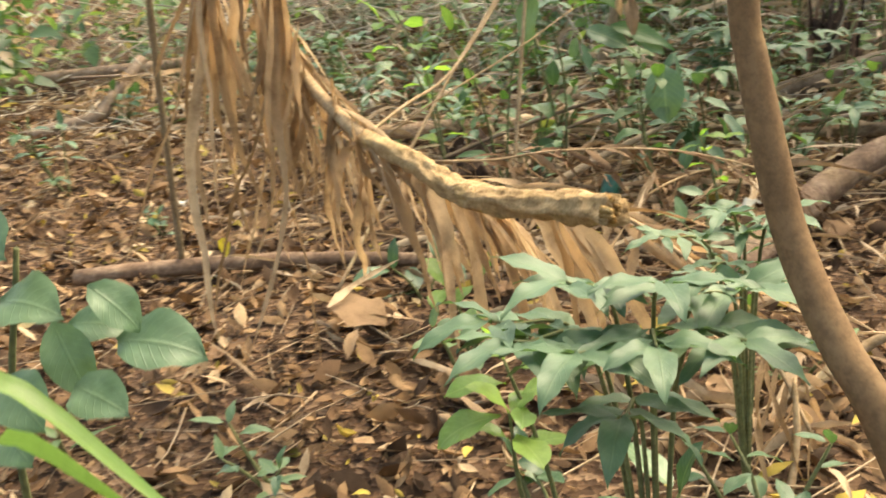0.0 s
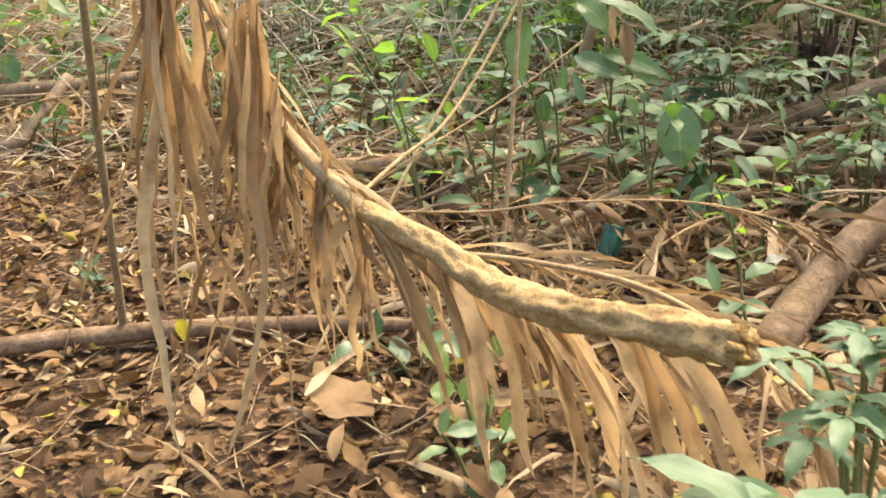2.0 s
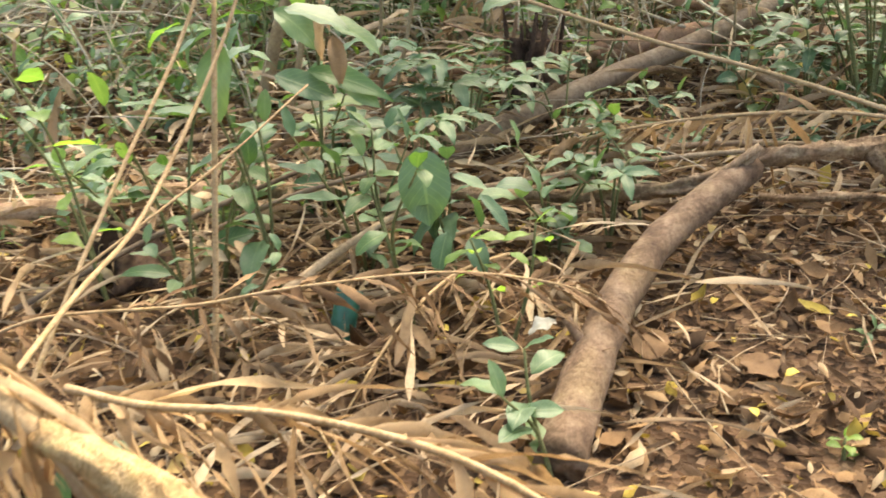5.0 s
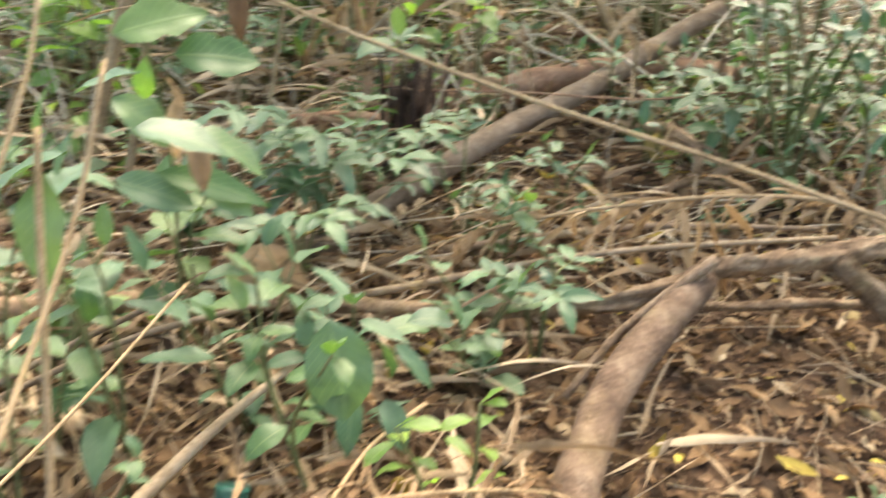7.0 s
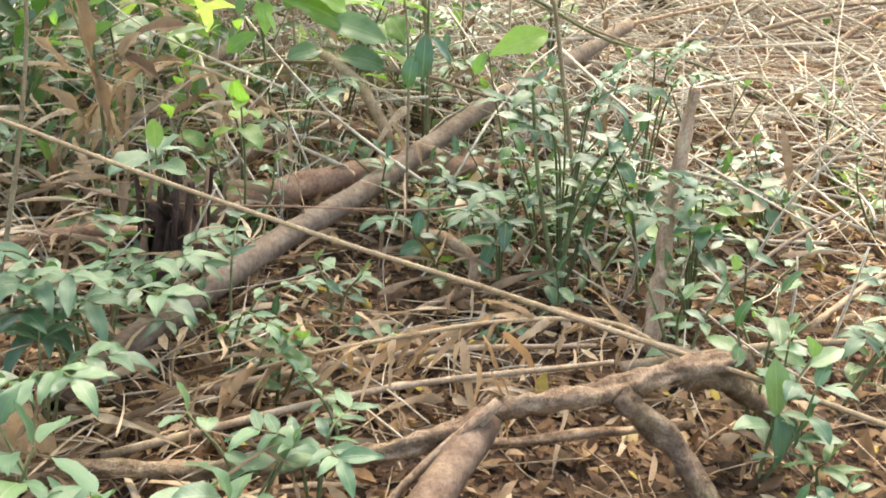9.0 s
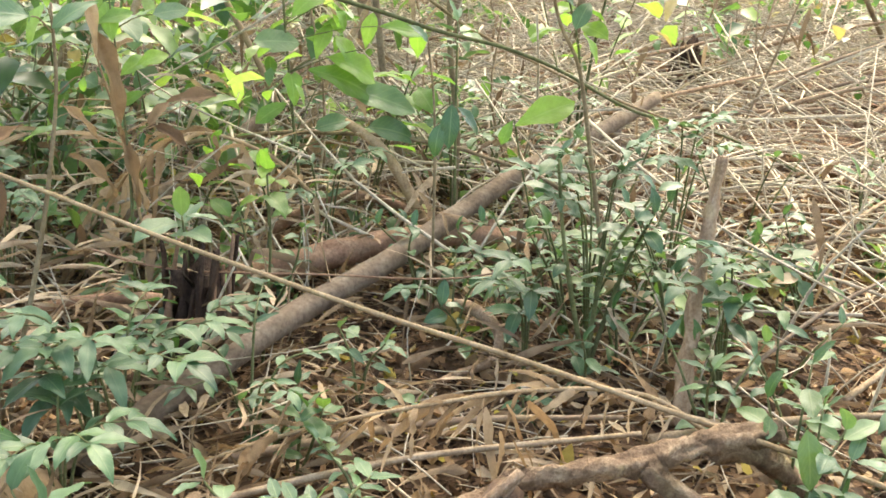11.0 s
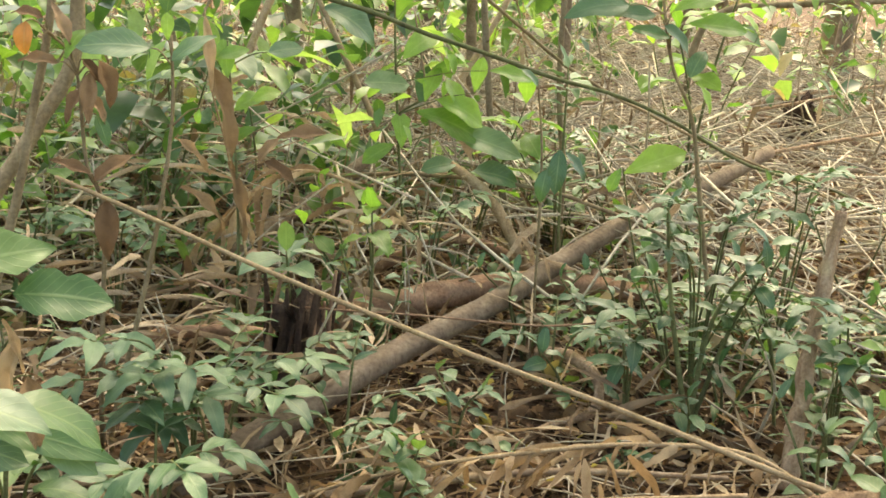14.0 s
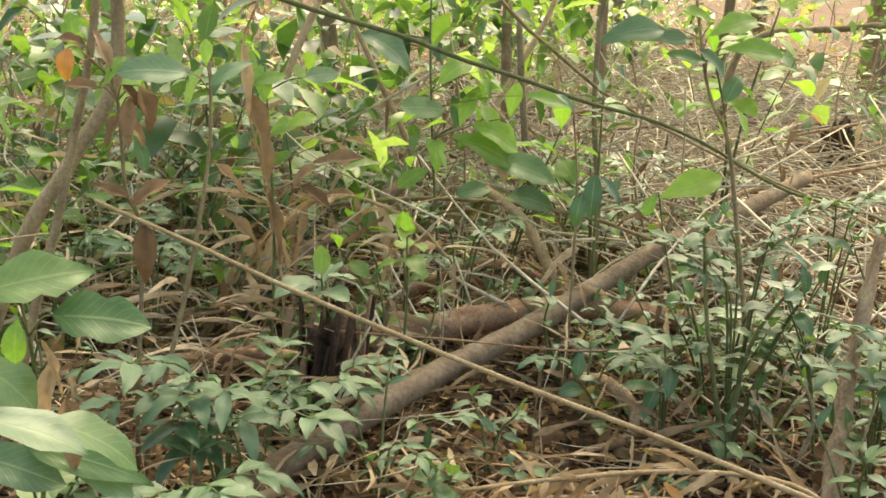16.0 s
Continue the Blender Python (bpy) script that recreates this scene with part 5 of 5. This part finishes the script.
leafy_plant("clump of tan dry leaves hanging in the undergrowth", "plant", 0.006, M_RACHIS,
            [(1.21, 6.35, 0.29), (1.14, 6.35, 0.7), (1.08, 6.35, 0.95), (1.06, 6.35, 1.2)],
            [("tan", (1.06, 6.32, 1.17), (1.08, 6.24, 0.94)),
             ("tan", (1.08, 6.32, 1.02), (1.16, 6.21, 0.69)),
             ("tan", (1.2, 6.32, 0.98), (1.08, 6.3, 0.93)),
             ("tan", (1.41, 6.32, 0.86), (1.52, 6.31, 0.83)),
             ("brown", (1.47, 6.32, 0.79), (1.3, 6.32, 0.78)),
             ("brown", (1.26, 6.32, 0.69), (1.38, 6.29, 0.61)),
             ("tan", (0.96, 6.32, 0.77), (1.09, 6.28, 0.66)),
             ("tan", (0.98, 6.32, 0.6), (1.15, 6.28, 0.47)),
             ("tan", (1.14, 6.32, 0.69), (1.2, 6.24, 0.43)),
             ("brown", (1.24, 6.32, 0.69), (1.32, 6.35, 0.78)),
             ("tan", (1.16, 6.32, 0.53), (1.24, 6.28, 0.39))])
# loose and scattered undergrowth, each plant for itself
rnd = random.Random(77)
KIND_LIST = ("ovate", "dark", "pale", "palelance", "lance", "light")
TEXT = {"ovate": "green leafy undergrowth plant", "dark": "dark glossy green undergrowth plant", "pale": "pale green undergrowth plant", "palelance": "grey-green undergrowth plant with pointed leaves",
        "lance": "green undergrowth plant with narrow leaves", "light": "bright yellow-green undergrowth plant"}
CLEAR = ((0.75, 5.05, 0.3), (1.15, 5.4, 0.2), (1.5, 5.6, 0.24), (1.9, 5.85, 0.22), (1.3, 3.9, 0.42), (1.55, 4.3, 0.3), (0.68, 4.1, 0.22), (0.1, 2.6, 1.05), (1.75, 5.5, 0.2), (-0.7, 3.3, 0.8), (1.95, 3.9, 0.6), (2.3, 5.25, 0.45), (1.0, 1.5, 1.2), (4.6, 8.0, 1.3), (1.0, 3.0, 0.7), (1.9, 4.55, 0.35), (0.9, 4.6, 0.3))
made = 0
while made < 155:
    x, y = rnd.uniform(-2.4, 5.4), rnd.uniform(3.6, 8.6)
    if any(math.hypot(x - a, y - b) < r for a, b, r in CLEAR) or (x < -0.9 and y < 5.2) or math.hypot(x - 0.89, y - 2.7) < 1.3:
        continue
    if x > 3.4 and rnd.random() < 0.55:
        continue
    k = rnd.choice((KIND_LIST + ("light", "light", "pale")) if y > 6.2 else KIND_LIST[:5])
    far = y > 6.4
    if made % 4 == 0:
        reach, n, zz = rnd.uniform(0.12, 0.24), rnd.randint(3, 5), rnd.uniform(0.2, 0.42) * (1.5 if far else 1)
        tips = [(x + math.cos(6.283 * i / n + made) * reach, y + math.sin(6.283 * i / n + made) * reach, zz * rnd.uniform(0.7, 1.1)) for i in range(n)]
        kk = rnd.choice(("leaflet", "bluish", "palelance"))
        compound(x, y, tips, rnd.uniform(0.06, 0.1), 3, kk, 400 + made, "undergrowth plant with paired " + ("dark leaflets" if kk == "leaflet" else "grey-green leaflets"), None, 0.5, "undergrowth_plant", "undergrowth", "undergrowth plants")
        made += 1
        continue
    shrub(x, y, rnd.uniform(0.15, 0.38) * (1.8 if far else 1), k, rnd.uniform(0.055, 0.125) * (1.4 if far else 1), rnd.randint(6, 16), rnd.randint(1, 3), 0.5, 200 + made, TEXT[k], "undergrowth", 0.3, "undergrowth plants")
    made += 1

for k in range(26):
    a, dd = rnd.uniform(1.2, 5.1), rnd.uniform(2.0, 5.0)
    x, y = 1.3 + math.sin(a) * dd, 0.9 + math.cos(a) * dd
    kind = KIND_LIST[k % 5]
    shrub(x, y, rnd.uniform(0.2, 0.5), kind, rnd.uniform(0.08, 0.12), 12, 2, 0.5, 600 + k, TEXT[kind], "undergrowth", 0.3, "undergrowth plants")

# ---- undergrowth further off, joined ----


def foliage(name, clumps, per, size, seed, mat=M_UNDER):
    """Leaves scattered in clumps: (x, y, z, radius, height) each."""
    r = np.random.RandomState(seed)
    c = np.repeat(np.array(clumps), per, 0)
    n = len(c)
    d = r.normal(0, 1, (n, 3))
    d /= np.linalg.norm(d, axis=1)[:, None]
    d *= r.rand(n)[:, None] ** 0.45
    pos = c[:, :3] + d * np.stack([c[:, 3], c[:, 3], c[:, 4]], -1)
    ln = size * (0.4 + 1.3 * r.rand(n) ** 2)
    yaw, pit = r.uniform(0, 6.283, n), r.normal(-0.25, 0.45, n)
    way = np.stack([np.cos(yaw) * np.cos(pit), np.sin(yaw) * np.cos(pit), np.sin(pit)], -1)
    side = np.stack([-np.sin(yaw), np.cos(yaw), r.normal(0, 0.3, n)], -1)
    up = np.cross(way, side)
    w = (ln * r.uniform(0.2, 0.32, n))[:, None]
    L = ln[:, None]
    pts = [pos, pos + way * L * 0.35 + side * w + up * w * 0.3, pos + way * L * 0.7 + side * w * 0.7 + up * w * 0.1 - up * L * 0.05, pos + way * L - up * L * 0.18,
           pos + way * L * 0.7 - side * w * 0.7 + up * w * 0.1 - up * L * 0.05, pos + way * L * 0.35 - side * w + up * w * 0.3, pos + way * L * 0.5]
    verts = np.stack(pts, 1).reshape(-1, 3)
    quad = ((0, 6, 1), (1, 6, 2), (2, 6, 3), (3, 6, 4), (4, 6, 5), (5, 6, 0))
    faces = [tuple(k * 7 + i for i in q) for k in range(n) for q in quad]
    return make(name, verts.tolist(), faces, mat)


rnd = random.Random(31)
clumps = []
while len(clumps) < 560:
    a, d = rnd.uniform(-3.1416, 3.1416), rnd.uniform(5.6, 22) if rnd.random() < 0.8 else rnd.uniform(5.6, 9)
    x, y = 1.2 + math.sin(a) * d, 2.5 + math.cos(a) * d
    if math.hypot(x - 5.2, y - 9.2) < 3.0 and rnd.random() < 0.85 or (x < -0.8 and y < 6.2 and x > -3.4):
        continue
    h = rnd.uniform(0.12, 0.45) * (1 + d / 12)
    clumps.append((x, y, h * 0.9 + rise(x, y), rnd.uniform(0.2, 0.5) * (1 + d / 18), h))
tagged(new("undergrowth", foliage("undergrowth", clumps, 46, 0.13, 5)), "mixed green leafy undergrowth of the forest", "undergrowth", kind="stuff")
clumps = []
for k in range(330):
    a, d = rnd.uniform(-3.1416, 3.1416), rnd.uniform(12, 30)
    h = rnd.uniform(0.5, 1.6)
    clumps.append((1.2 + math.sin(a) * d, 2.5 + math.cos(a) * d, rnd.uniform(0.6, 3.2), rnd.uniform(0.5, 1.4), h))
tagged(new("thicket", foliage("thicket", clumps, 110, 0.24, 6)), "distant thicket of green leaves between trunks", "thicket", kind="stuff")

clumps = []
while len(clumps) < 75:
    x, y = rnd.uniform(-1.2, 4.6), rnd.uniform(4.7, 8.5)
    if any(math.hypot(x - a, y - b) < r + 0.1 for a, b, r in CLEAR) or (x < -0.6 and y < 5.8) or (x > 3.2 and rnd.random() < 0.5) or (x > 1.6 and y < 5.7):
        continue
    h = rnd.uniform(0.06, 0.16) + 0.05 * max(0, y - 6.2)
    clumps.append((x, y, h + 0.02 + rise(x, y), rnd.uniform(0.1, 0.26), h))
tagged(new("ground_cover", foliage("ground_cover", clumps, 26, 0.085, 15)), "low green ground cover of small leaves", "ground cover", kind="stuff")
pieces = []
for k in range(300):
    a, d = rnd.gauss(0.35, 0.55), rnd.uniform(5.0, 16)
    x, y = 1.0 + math.sin(a) * d, 2.6 + math.cos(a) * d
    h = rnd.uniform(0.5, 2.4)
    lx, ly = rnd.gauss(0, 0.25) * h, rnd.gauss(0, 0.2) * h
    if x > 3 and rnd.random() < 0.45:
        continue
    r = rnd.uniform(0.003, 0.011)
    pieces.append(tube([(x, y, rise(x, y) - 0.02), (x + lx * 0.3 + rnd.gauss(0, 0.14) * h, y + ly * 0.4, h * 0.5), (x + lx, y + ly, h)], r, r * 0.5, 5, 3, 0.1, k))
v, f, u = joined(pieces)
tagged(new("thin_stems", make("thin_stems", v, f, M_TWIGS, u)), "many thin bare stems of the undergrowth", "stems", kind="stuff")
clumps = []
for k in range(120):
    a, d = rnd.gauss(0.05, 0.4), rnd.uniform(6.5, 14)
    clumps.append((1.0 + math.sin(a) * d, 2.6 + math.cos(a) * d, rnd.uniform(0.3, 1.5), rnd.uniform(0.25, 0.6), rnd.uniform(0.2, 0.5)))
tagged(new("undergrowth", foliage("saplings_far", clumps, 40, 0.16, 16, M_FAR)), "airy green foliage of young forest trees", "undergrowth", kind="stuff")

clumps = []
for k in range(85):
    x, y = rnd.uniform(-0.8, 2.3), rnd.uniform(6.6, 10)
    clumps.append((x, y, rnd.uniform(0.25, 1.25), rnd.uniform(0.2, 0.4), rnd.uniform(0.15, 0.35)))
tagged(new("undergrowth", foliage("broad_undergrowth", clumps, 14, 0.15, 17, M_FAR)), "broad light green leaves of the thicket behind", "undergrowth", kind="stuff")
pieces = []
for k in range(420):
    a, d = rnd.gauss(0.3, 0.5), rnd.uniform(2.6, 8.5)
    x, y = 1.0 + math.sin(a) * d, 2.9 + math.cos(a) * d
    if any(math.hypot(x - p, y - q) < r for p, q, r in CLEAR):
        continue
    h = rnd.uniform(0.2, 0.55) + 0.14 * max(0, d - 3) * rnd.random()
    lx, ly = rnd.gauss(0, 0.5) * h, rnd.gauss(0, 0.3) * h
    r = rnd.uniform(0.0025, 0.0075)
    pieces.append(tube([(x, y, rise(x, y) - 0.02), (x + lx * 0.4 + rnd.gauss(0, 0.08) * h, y + ly * 0.4, h * 0.5), (x + lx, y + ly, h)], r, r * 0.5, 5, 3, 0.1, k))
v, f, u = joined(pieces)
tagged(new("dry_stalks", make("dry_stalks", v, f, M_PALE_STICKS, u)), "pale dry stalks leaning through the undergrowth", "stalks", kind="stuff")
pieces = []
for k in range(330):
    a, d = rnd.gauss(0.05, 0.32), rnd.uniform(3.2, 7.0)
    x, y = 1.0 + math.sin(a) * d, 2.7 + math.cos(a) * d
    z = rnd.uniform(0.12, 0.3) + max(0, d - 3) * 0.24 * rnd.random()
    pieces.append(strip((x, y, z), (rnd.gauss(0, 0.5), rnd.gauss(0, 0.5), rnd.uniform(-1, 0.1)), rnd.uniform(0.12, 0.4), rnd.uniform(0.012, 0.04), rnd.uniform(0.8, 2.2), 5000 + k, 7, 1.5))
v, f, u = joined(pieces)
tagged(new("hanging_dry_leaves", make("hanging_dry_leaves", v, f, M_STRAPS, u)), "dry tan leaves caught among the undergrowth stems", "dry leaves", kind="stuff")

# ---- trees ----
CROWN = foliage("crown", [(math.cos(a) * r, math.sin(a) * r, z, 0.8, 0.55) for a, r, z in ((0, 0.2, 0.9), (0.6, 1.3, 0.1), (1.9, 1.5, 0.3), (3.0, 1.1, -0.2), (4.1, 1.6, 0.2), (5.3, 1.3, 0.4), (2.5, 0.6, 0.6), (5.8, 0.5, -0.1))], 75, 0.2, 8)


def tree(x, y, h, r, seed, lean=0.04, mat=M_STEM, label="slender forest tree with brown bark"):
    rnd = random.Random(seed)
    ob = thing("tree", x, y, rise(x, y) - 0.03, label, "tree", "forest trees")
    top = Vector((rnd.gauss(0, lean) * h, rnd.gauss(0, lean) * h, h))
    pts = [Vector(), top * 0.3 + Vector((rnd.gauss(0, 0.08), rnd.gauss(0, 0.08), 0)), top * 0.65, top]
    v, f, u = tube(pts, r, r * 0.45, 10, 7, 0.12, seed)
    part("trunk", make("trunk", v, f, mat, u), ob)
    for k in range(4):
        s = top * rnd.uniform(0.62, 0.95)
        a = rnd.uniform(0, 6.283)
        v, f, u = tube([s, s + Vector((math.cos(a) * 0.6, math.sin(a) * 0.6, 0.4)), s + Vector((math.cos(a) * 1.3, math.sin(a) * 1.3, 0.6))], r * 0.35, r * 0.1, 6, 4, 0.1, seed + k)
        part("limb", make("limb", v, f, mat, u), ob)
    part("crown", CROWN, ob, Matrix.Translation(top) @ Matrix.Rotation(rnd.uniform(0, 6), 4, "Z") @ Matrix.Scale(rnd.uniform(0.9, 1.3), 4))
    return ob


for k, (x, y, h, r) in enumerate(((3.6, 13.4, 6.5, 0.16), (2.0, 10.6, 6, 0.07), (9.0, 14.4, 6.8, 0.15), (8.3, 13.2, 6, 0.1), (0.2, 12, 6, 0.09), (5.6, 17, 7, 0.14), (-1.8, 11.5, 6.5, 0.1),
                                  (-3.5, 9.5, 6, 0.12), (1.2, 15, 7, 0.12), (7.2, 18, 7, 0.17), (11, 11.5, 6.5, 0.14), (12, 6.5, 6, 0.12), (-6, 7, 6.5, 0.14), (-5.5, 2, 6, 0.12), (-3, -3, 6.5, 0.14),
                                  (2.5, -5, 6.5, 0.15), (7, -2, 6, 0.13), (9, 3, 6.5, 0.12), (4.2, 11, 6, 0.05), (6.5, 13.5, 6, 0.06), (1.1, 9.2, 5, 0.035), (3.0, 9.6, 5, 0.04), (-8, 13, 7, 0.18), (10.5, 20, 7, 0.16))):
    tree(x, y, h, r, 300 + k, 0.05, M_STEM if k % 3 else M_LOGGREY)


def shade_tree(x, y, h, r, seed, crowns):
    """An unseen tree added to shade the floor; limbs carry crowns: (x, y, z, size) each."""
    ob = thing("tree", x, y, rise(x, y) - 0.03, "unseen forest tree added to shade the ground", "tree", "forest trees")
    o = Vector(ob.location)
    v, f, u = tube([(0, 0, 0), (0.1, 0.05, h * 0.5), (0, 0.1, h)], r, r * 0.6, 12, 7, 0.12, seed)
    part("trunk", make("trunk", v, f, M_STEM, u), ob)
    for k, (a, b, c, size) in enumerate(crowns):
        e = Vector((a, b, c)) - o
        v, f, u = tube([(0, 0.05, h * 0.85), (e.x * 0.5, e.y * 0.5, (h + e.z) * 0.5 + 0.3), e], r * 0.45, r * 0.12, 8, 6, 0.12, seed + k)
        part("limb", make("limb", v, f, M_STEM, u), ob)
        part("crown", CROWN, ob, Matrix.Translation(e) @ Matrix.Rotation(k * 1.7, 4, "Z") @ Matrix.Scale(size, 4))


# Stands out of view; its two low crowns only darken the ground below.
shade_tree(5.2, 4.6, 4.2, 0.13, 351, ((2.6, 6.8, 3.0, 0.75), (3.7, 6.5, 3.0, 0.8)))
# the bowed sapling beside the start
ob = thing("sapling", 1.7, 1.55, rise(1.7, 1.55) - 0.02, "smooth brown bowed sapling trunk by the path", "sapling")
o = Vector(ob.location)
v, f, u = tube([Vector(p) - o for p in ((1.7, 1.55, -0.03), (1.68, 1.57, 0.1), (1.609, 1.6, 0.435), (1.527, 1.655, 0.646), (1.472, 1.701, 0.728), (1.426, 1.747, 0.82), (1.399, 1.774, 0.92), (1.381, 1.792, 1.003), (1.371, 1.802, 1.076), (1.358, 1.82, 1.387), (1.3, 1.95, 2.1), (1.35, 2.1, 3.0), (1.3, 2.2, 3.8))], 0.024, 0.013, 14, 8, 0.05, 77)
part("trunk", make("trunk", v, f, M_SMOOTH, u), ob)
part("crown", CROWN, ob, Matrix.Translation(Vector((1.3, 2.2, 4.2)) - o) @ Matrix.Scale(0.55, 4))
limb("sapling", "thin bare stem holding up the dry frond", "sapling", [(-0.62, 3.4, 0.0), (-0.5, 3.3, 0.6), (-0.36, 3.18, 1.15), (-0.29, 3.12, 1.6), (-0.33, 3.1, 1.95), (-0.3, 3.1, 2.3)], 0.012, 0.007, M_STEM, 95, 7)

# ---- single fallen leaves and scraps ----


def fallen_leaf(name, label, x, y, size, mesh, yaw, tilt=0.0, z=None):
    ob = tagged(new(name, mesh), label, "leaf")
    ob.matrix_basis = Matrix.Translation((x, y, (rise(x, y) + 0.035 if z is None else z))) @ Matrix.Rotation(yaw, 4, "Z") @ Matrix.Rotation(tilt, 4, "X") @ Matrix.Scale(size / 0.1, 4)
    return ob


vv = blade(0.1, 0.085, "ovate", 10, 0.1, 0.15, 0.06, 3, 1)
BIG_DEAD = make("dead_leaf", vv[0], vv[1], M_BROWN, vv[2])
vv = blade(0.1, 0.035, "lance", 10, 0.6, 0.5, 0.05, 4)
LONG_DEAD = make("dead_leaf_long", vv[0], vv[1], M_BROWN, vv[2])
fallen_leaf("dead_leaf", "large pale brown dead leaf on the litter", 0.29, 3.03, 0.19, BIG_DEAD, 1.4, 0.35, 0.04)
fallen_leaf("dead_leaf", "long curled brown dead leaf on the litter", 0.55, 2.82, 0.19, LONG_DEAD, -2.3, 0.1, 0.05)
fallen_leaf("dead_leaf", "curled brown dead leaf on the litter", 0.7, 2.66, 0.12, LONG_DEAD, 0.3, 0.2, 0.05)
fallen_leaf("dead_leaf", "pale curled dead leaf in the litter", 0.27, 2.83, 0.11, LONG_DEAD, 0.1, 0.5, 0.04)
fallen_leaf("dead_leaf", "broad brown dead leaf in the litter", 0.47, 2.97, 0.13, BIG_DEAD, -0.5, 0.2, 0.04)
rnd = random.Random(12)
for k in range(46):
    x, y = rnd.uniform(-1.5, 3.4), rnd.uniform(2.1, 6)
    fallen_leaf("dead_leaf", "large brown dead leaf on the litter", x, y, rnd.uniform(0.06, 0.12), rnd.choice((BIG_DEAD, LONG_DEAD, LONG_DEAD)), rnd.uniform(0, 6.28), rnd.gauss(0, 0.3))["group"] = "large dead leaves"
spots = [(0.42, 2.65), (0.57, 2.3), (-0.46, 2.72), (1.33, 2.28), (1.36, 2.2), (0.72, 2.5), (0.91, 3.98), (0.94, 4.03), (1.66, 4.2), (1.95, 4.05), (1.6, 3.62), (1.75, 3.8), (2.06, 4.1), (2.1, 4.3), (2.5, 4.25), (1.35, 3.95), (0.25, 3.6), (-0.35, 2.95), (-0.8, 3.0), (1.9, 5.4), (2.3, 5.5), (2.15, 5.3), (0.42, 3.98), (0.3, 4.05)]
for k, (x, y) in enumerate(spots):
    fallen_leaf("yellow_leaf", "small bright yellow fallen leaf", x, y, 0.03 + 0.008 * (k % 3), KINDS["yellow"][k % 4], k * 1.9, 0.15)["group"] = "yellow leaves"
fallen_leaf("yellow_leaf", "yellow leaf caught on the dry frond", -0.05, 2.84, 0.06, KINDS["yellow"][1], 0.5, -1.3, 0.36)
# curled heap of a huge dry leaf
ob = thing("curled_dead_leaf", 0.79, 5.05, rise(0.79, 5.05) + 0.03, "big curled pale brown dead leaf, ribbed like a shell", "leaf")
vs, fs, us = [], [], []
for i in range(13):
    for j in range(9):
        a, b = math.pi * (i / 12), j / 8
        rr = 0.09 * math.sin(math.pi * (0.12 + 0.76 * b)) * (1 + 0.06 * math.sin(i * 3.1))
        vs.append(Vector((math.cos(a) * rr * 1.25, (b - 0.5) * 0.26, math.sin(a) * rr * 1.5 + 0.01)))
        us.append((i / 6 - 1, b))
        if i and j:
            q = i * 9 + j
            fs.append((q - 10, q - 1, q, q - 9))
part("blade", make("curled_dead_leaf", vs, fs, M_FROND, us), ob, Matrix.Rotation(0.6, 4, "Z"))
# green metal can lying in the litter
ob = thing("can", 0.68, 4.08, rise(0.68, 4.08) + 0.075, "dark green metal can lying in the litter", "can")
v, f, u = tube([(-0.06, 0, 0), (-0.056, 0, 0), (0.056, 0, 0), (0.06, 0, 0)], 0.033, 0.033, 24, 3, 0.01, 1)
turn = Matrix.Rotation(radians(60), 4, "Z") @ Matrix.Rotation(radians(-62), 4, "Y")
part("body", make("can_body", v, f, M_CAN, u), ob, turn)
for s in (-0.06, 0.06):
    v, f, u = tube([(s - 0.003, 0, 0), (s, 0, 0), (s + 0.003, 0, 0)], 0.0345, 0.0345, 24, 2, 0.0, 1)
    part("rim", make("can_rim", v, f, M_CAN, u), ob, turn)
v, f, u = blade(0.06, 0.05, "ovate", 6, 0.6, 0.6, 0.2, 11)
fallen_leaf("paper_scrap", "crumpled white scrap on the litter", -1.0, 3.98, 0.07, make("paper_scrap", v, f, M_WHITE, u), 0.4, 0.3)["category"] = "litter"
v, f, u = blade(0.1, 0.08, "obovate", 8, 0.3, 0.2, 0.1, 12)
fallen_leaf("paper_scrap", "pale torn scrap of card beside the log", 1.13, 3.9, 0.075, make("card_scrap", v, f, M_WHITE, u), -1.2, 0.25, 0.09)["category"] = "litter"
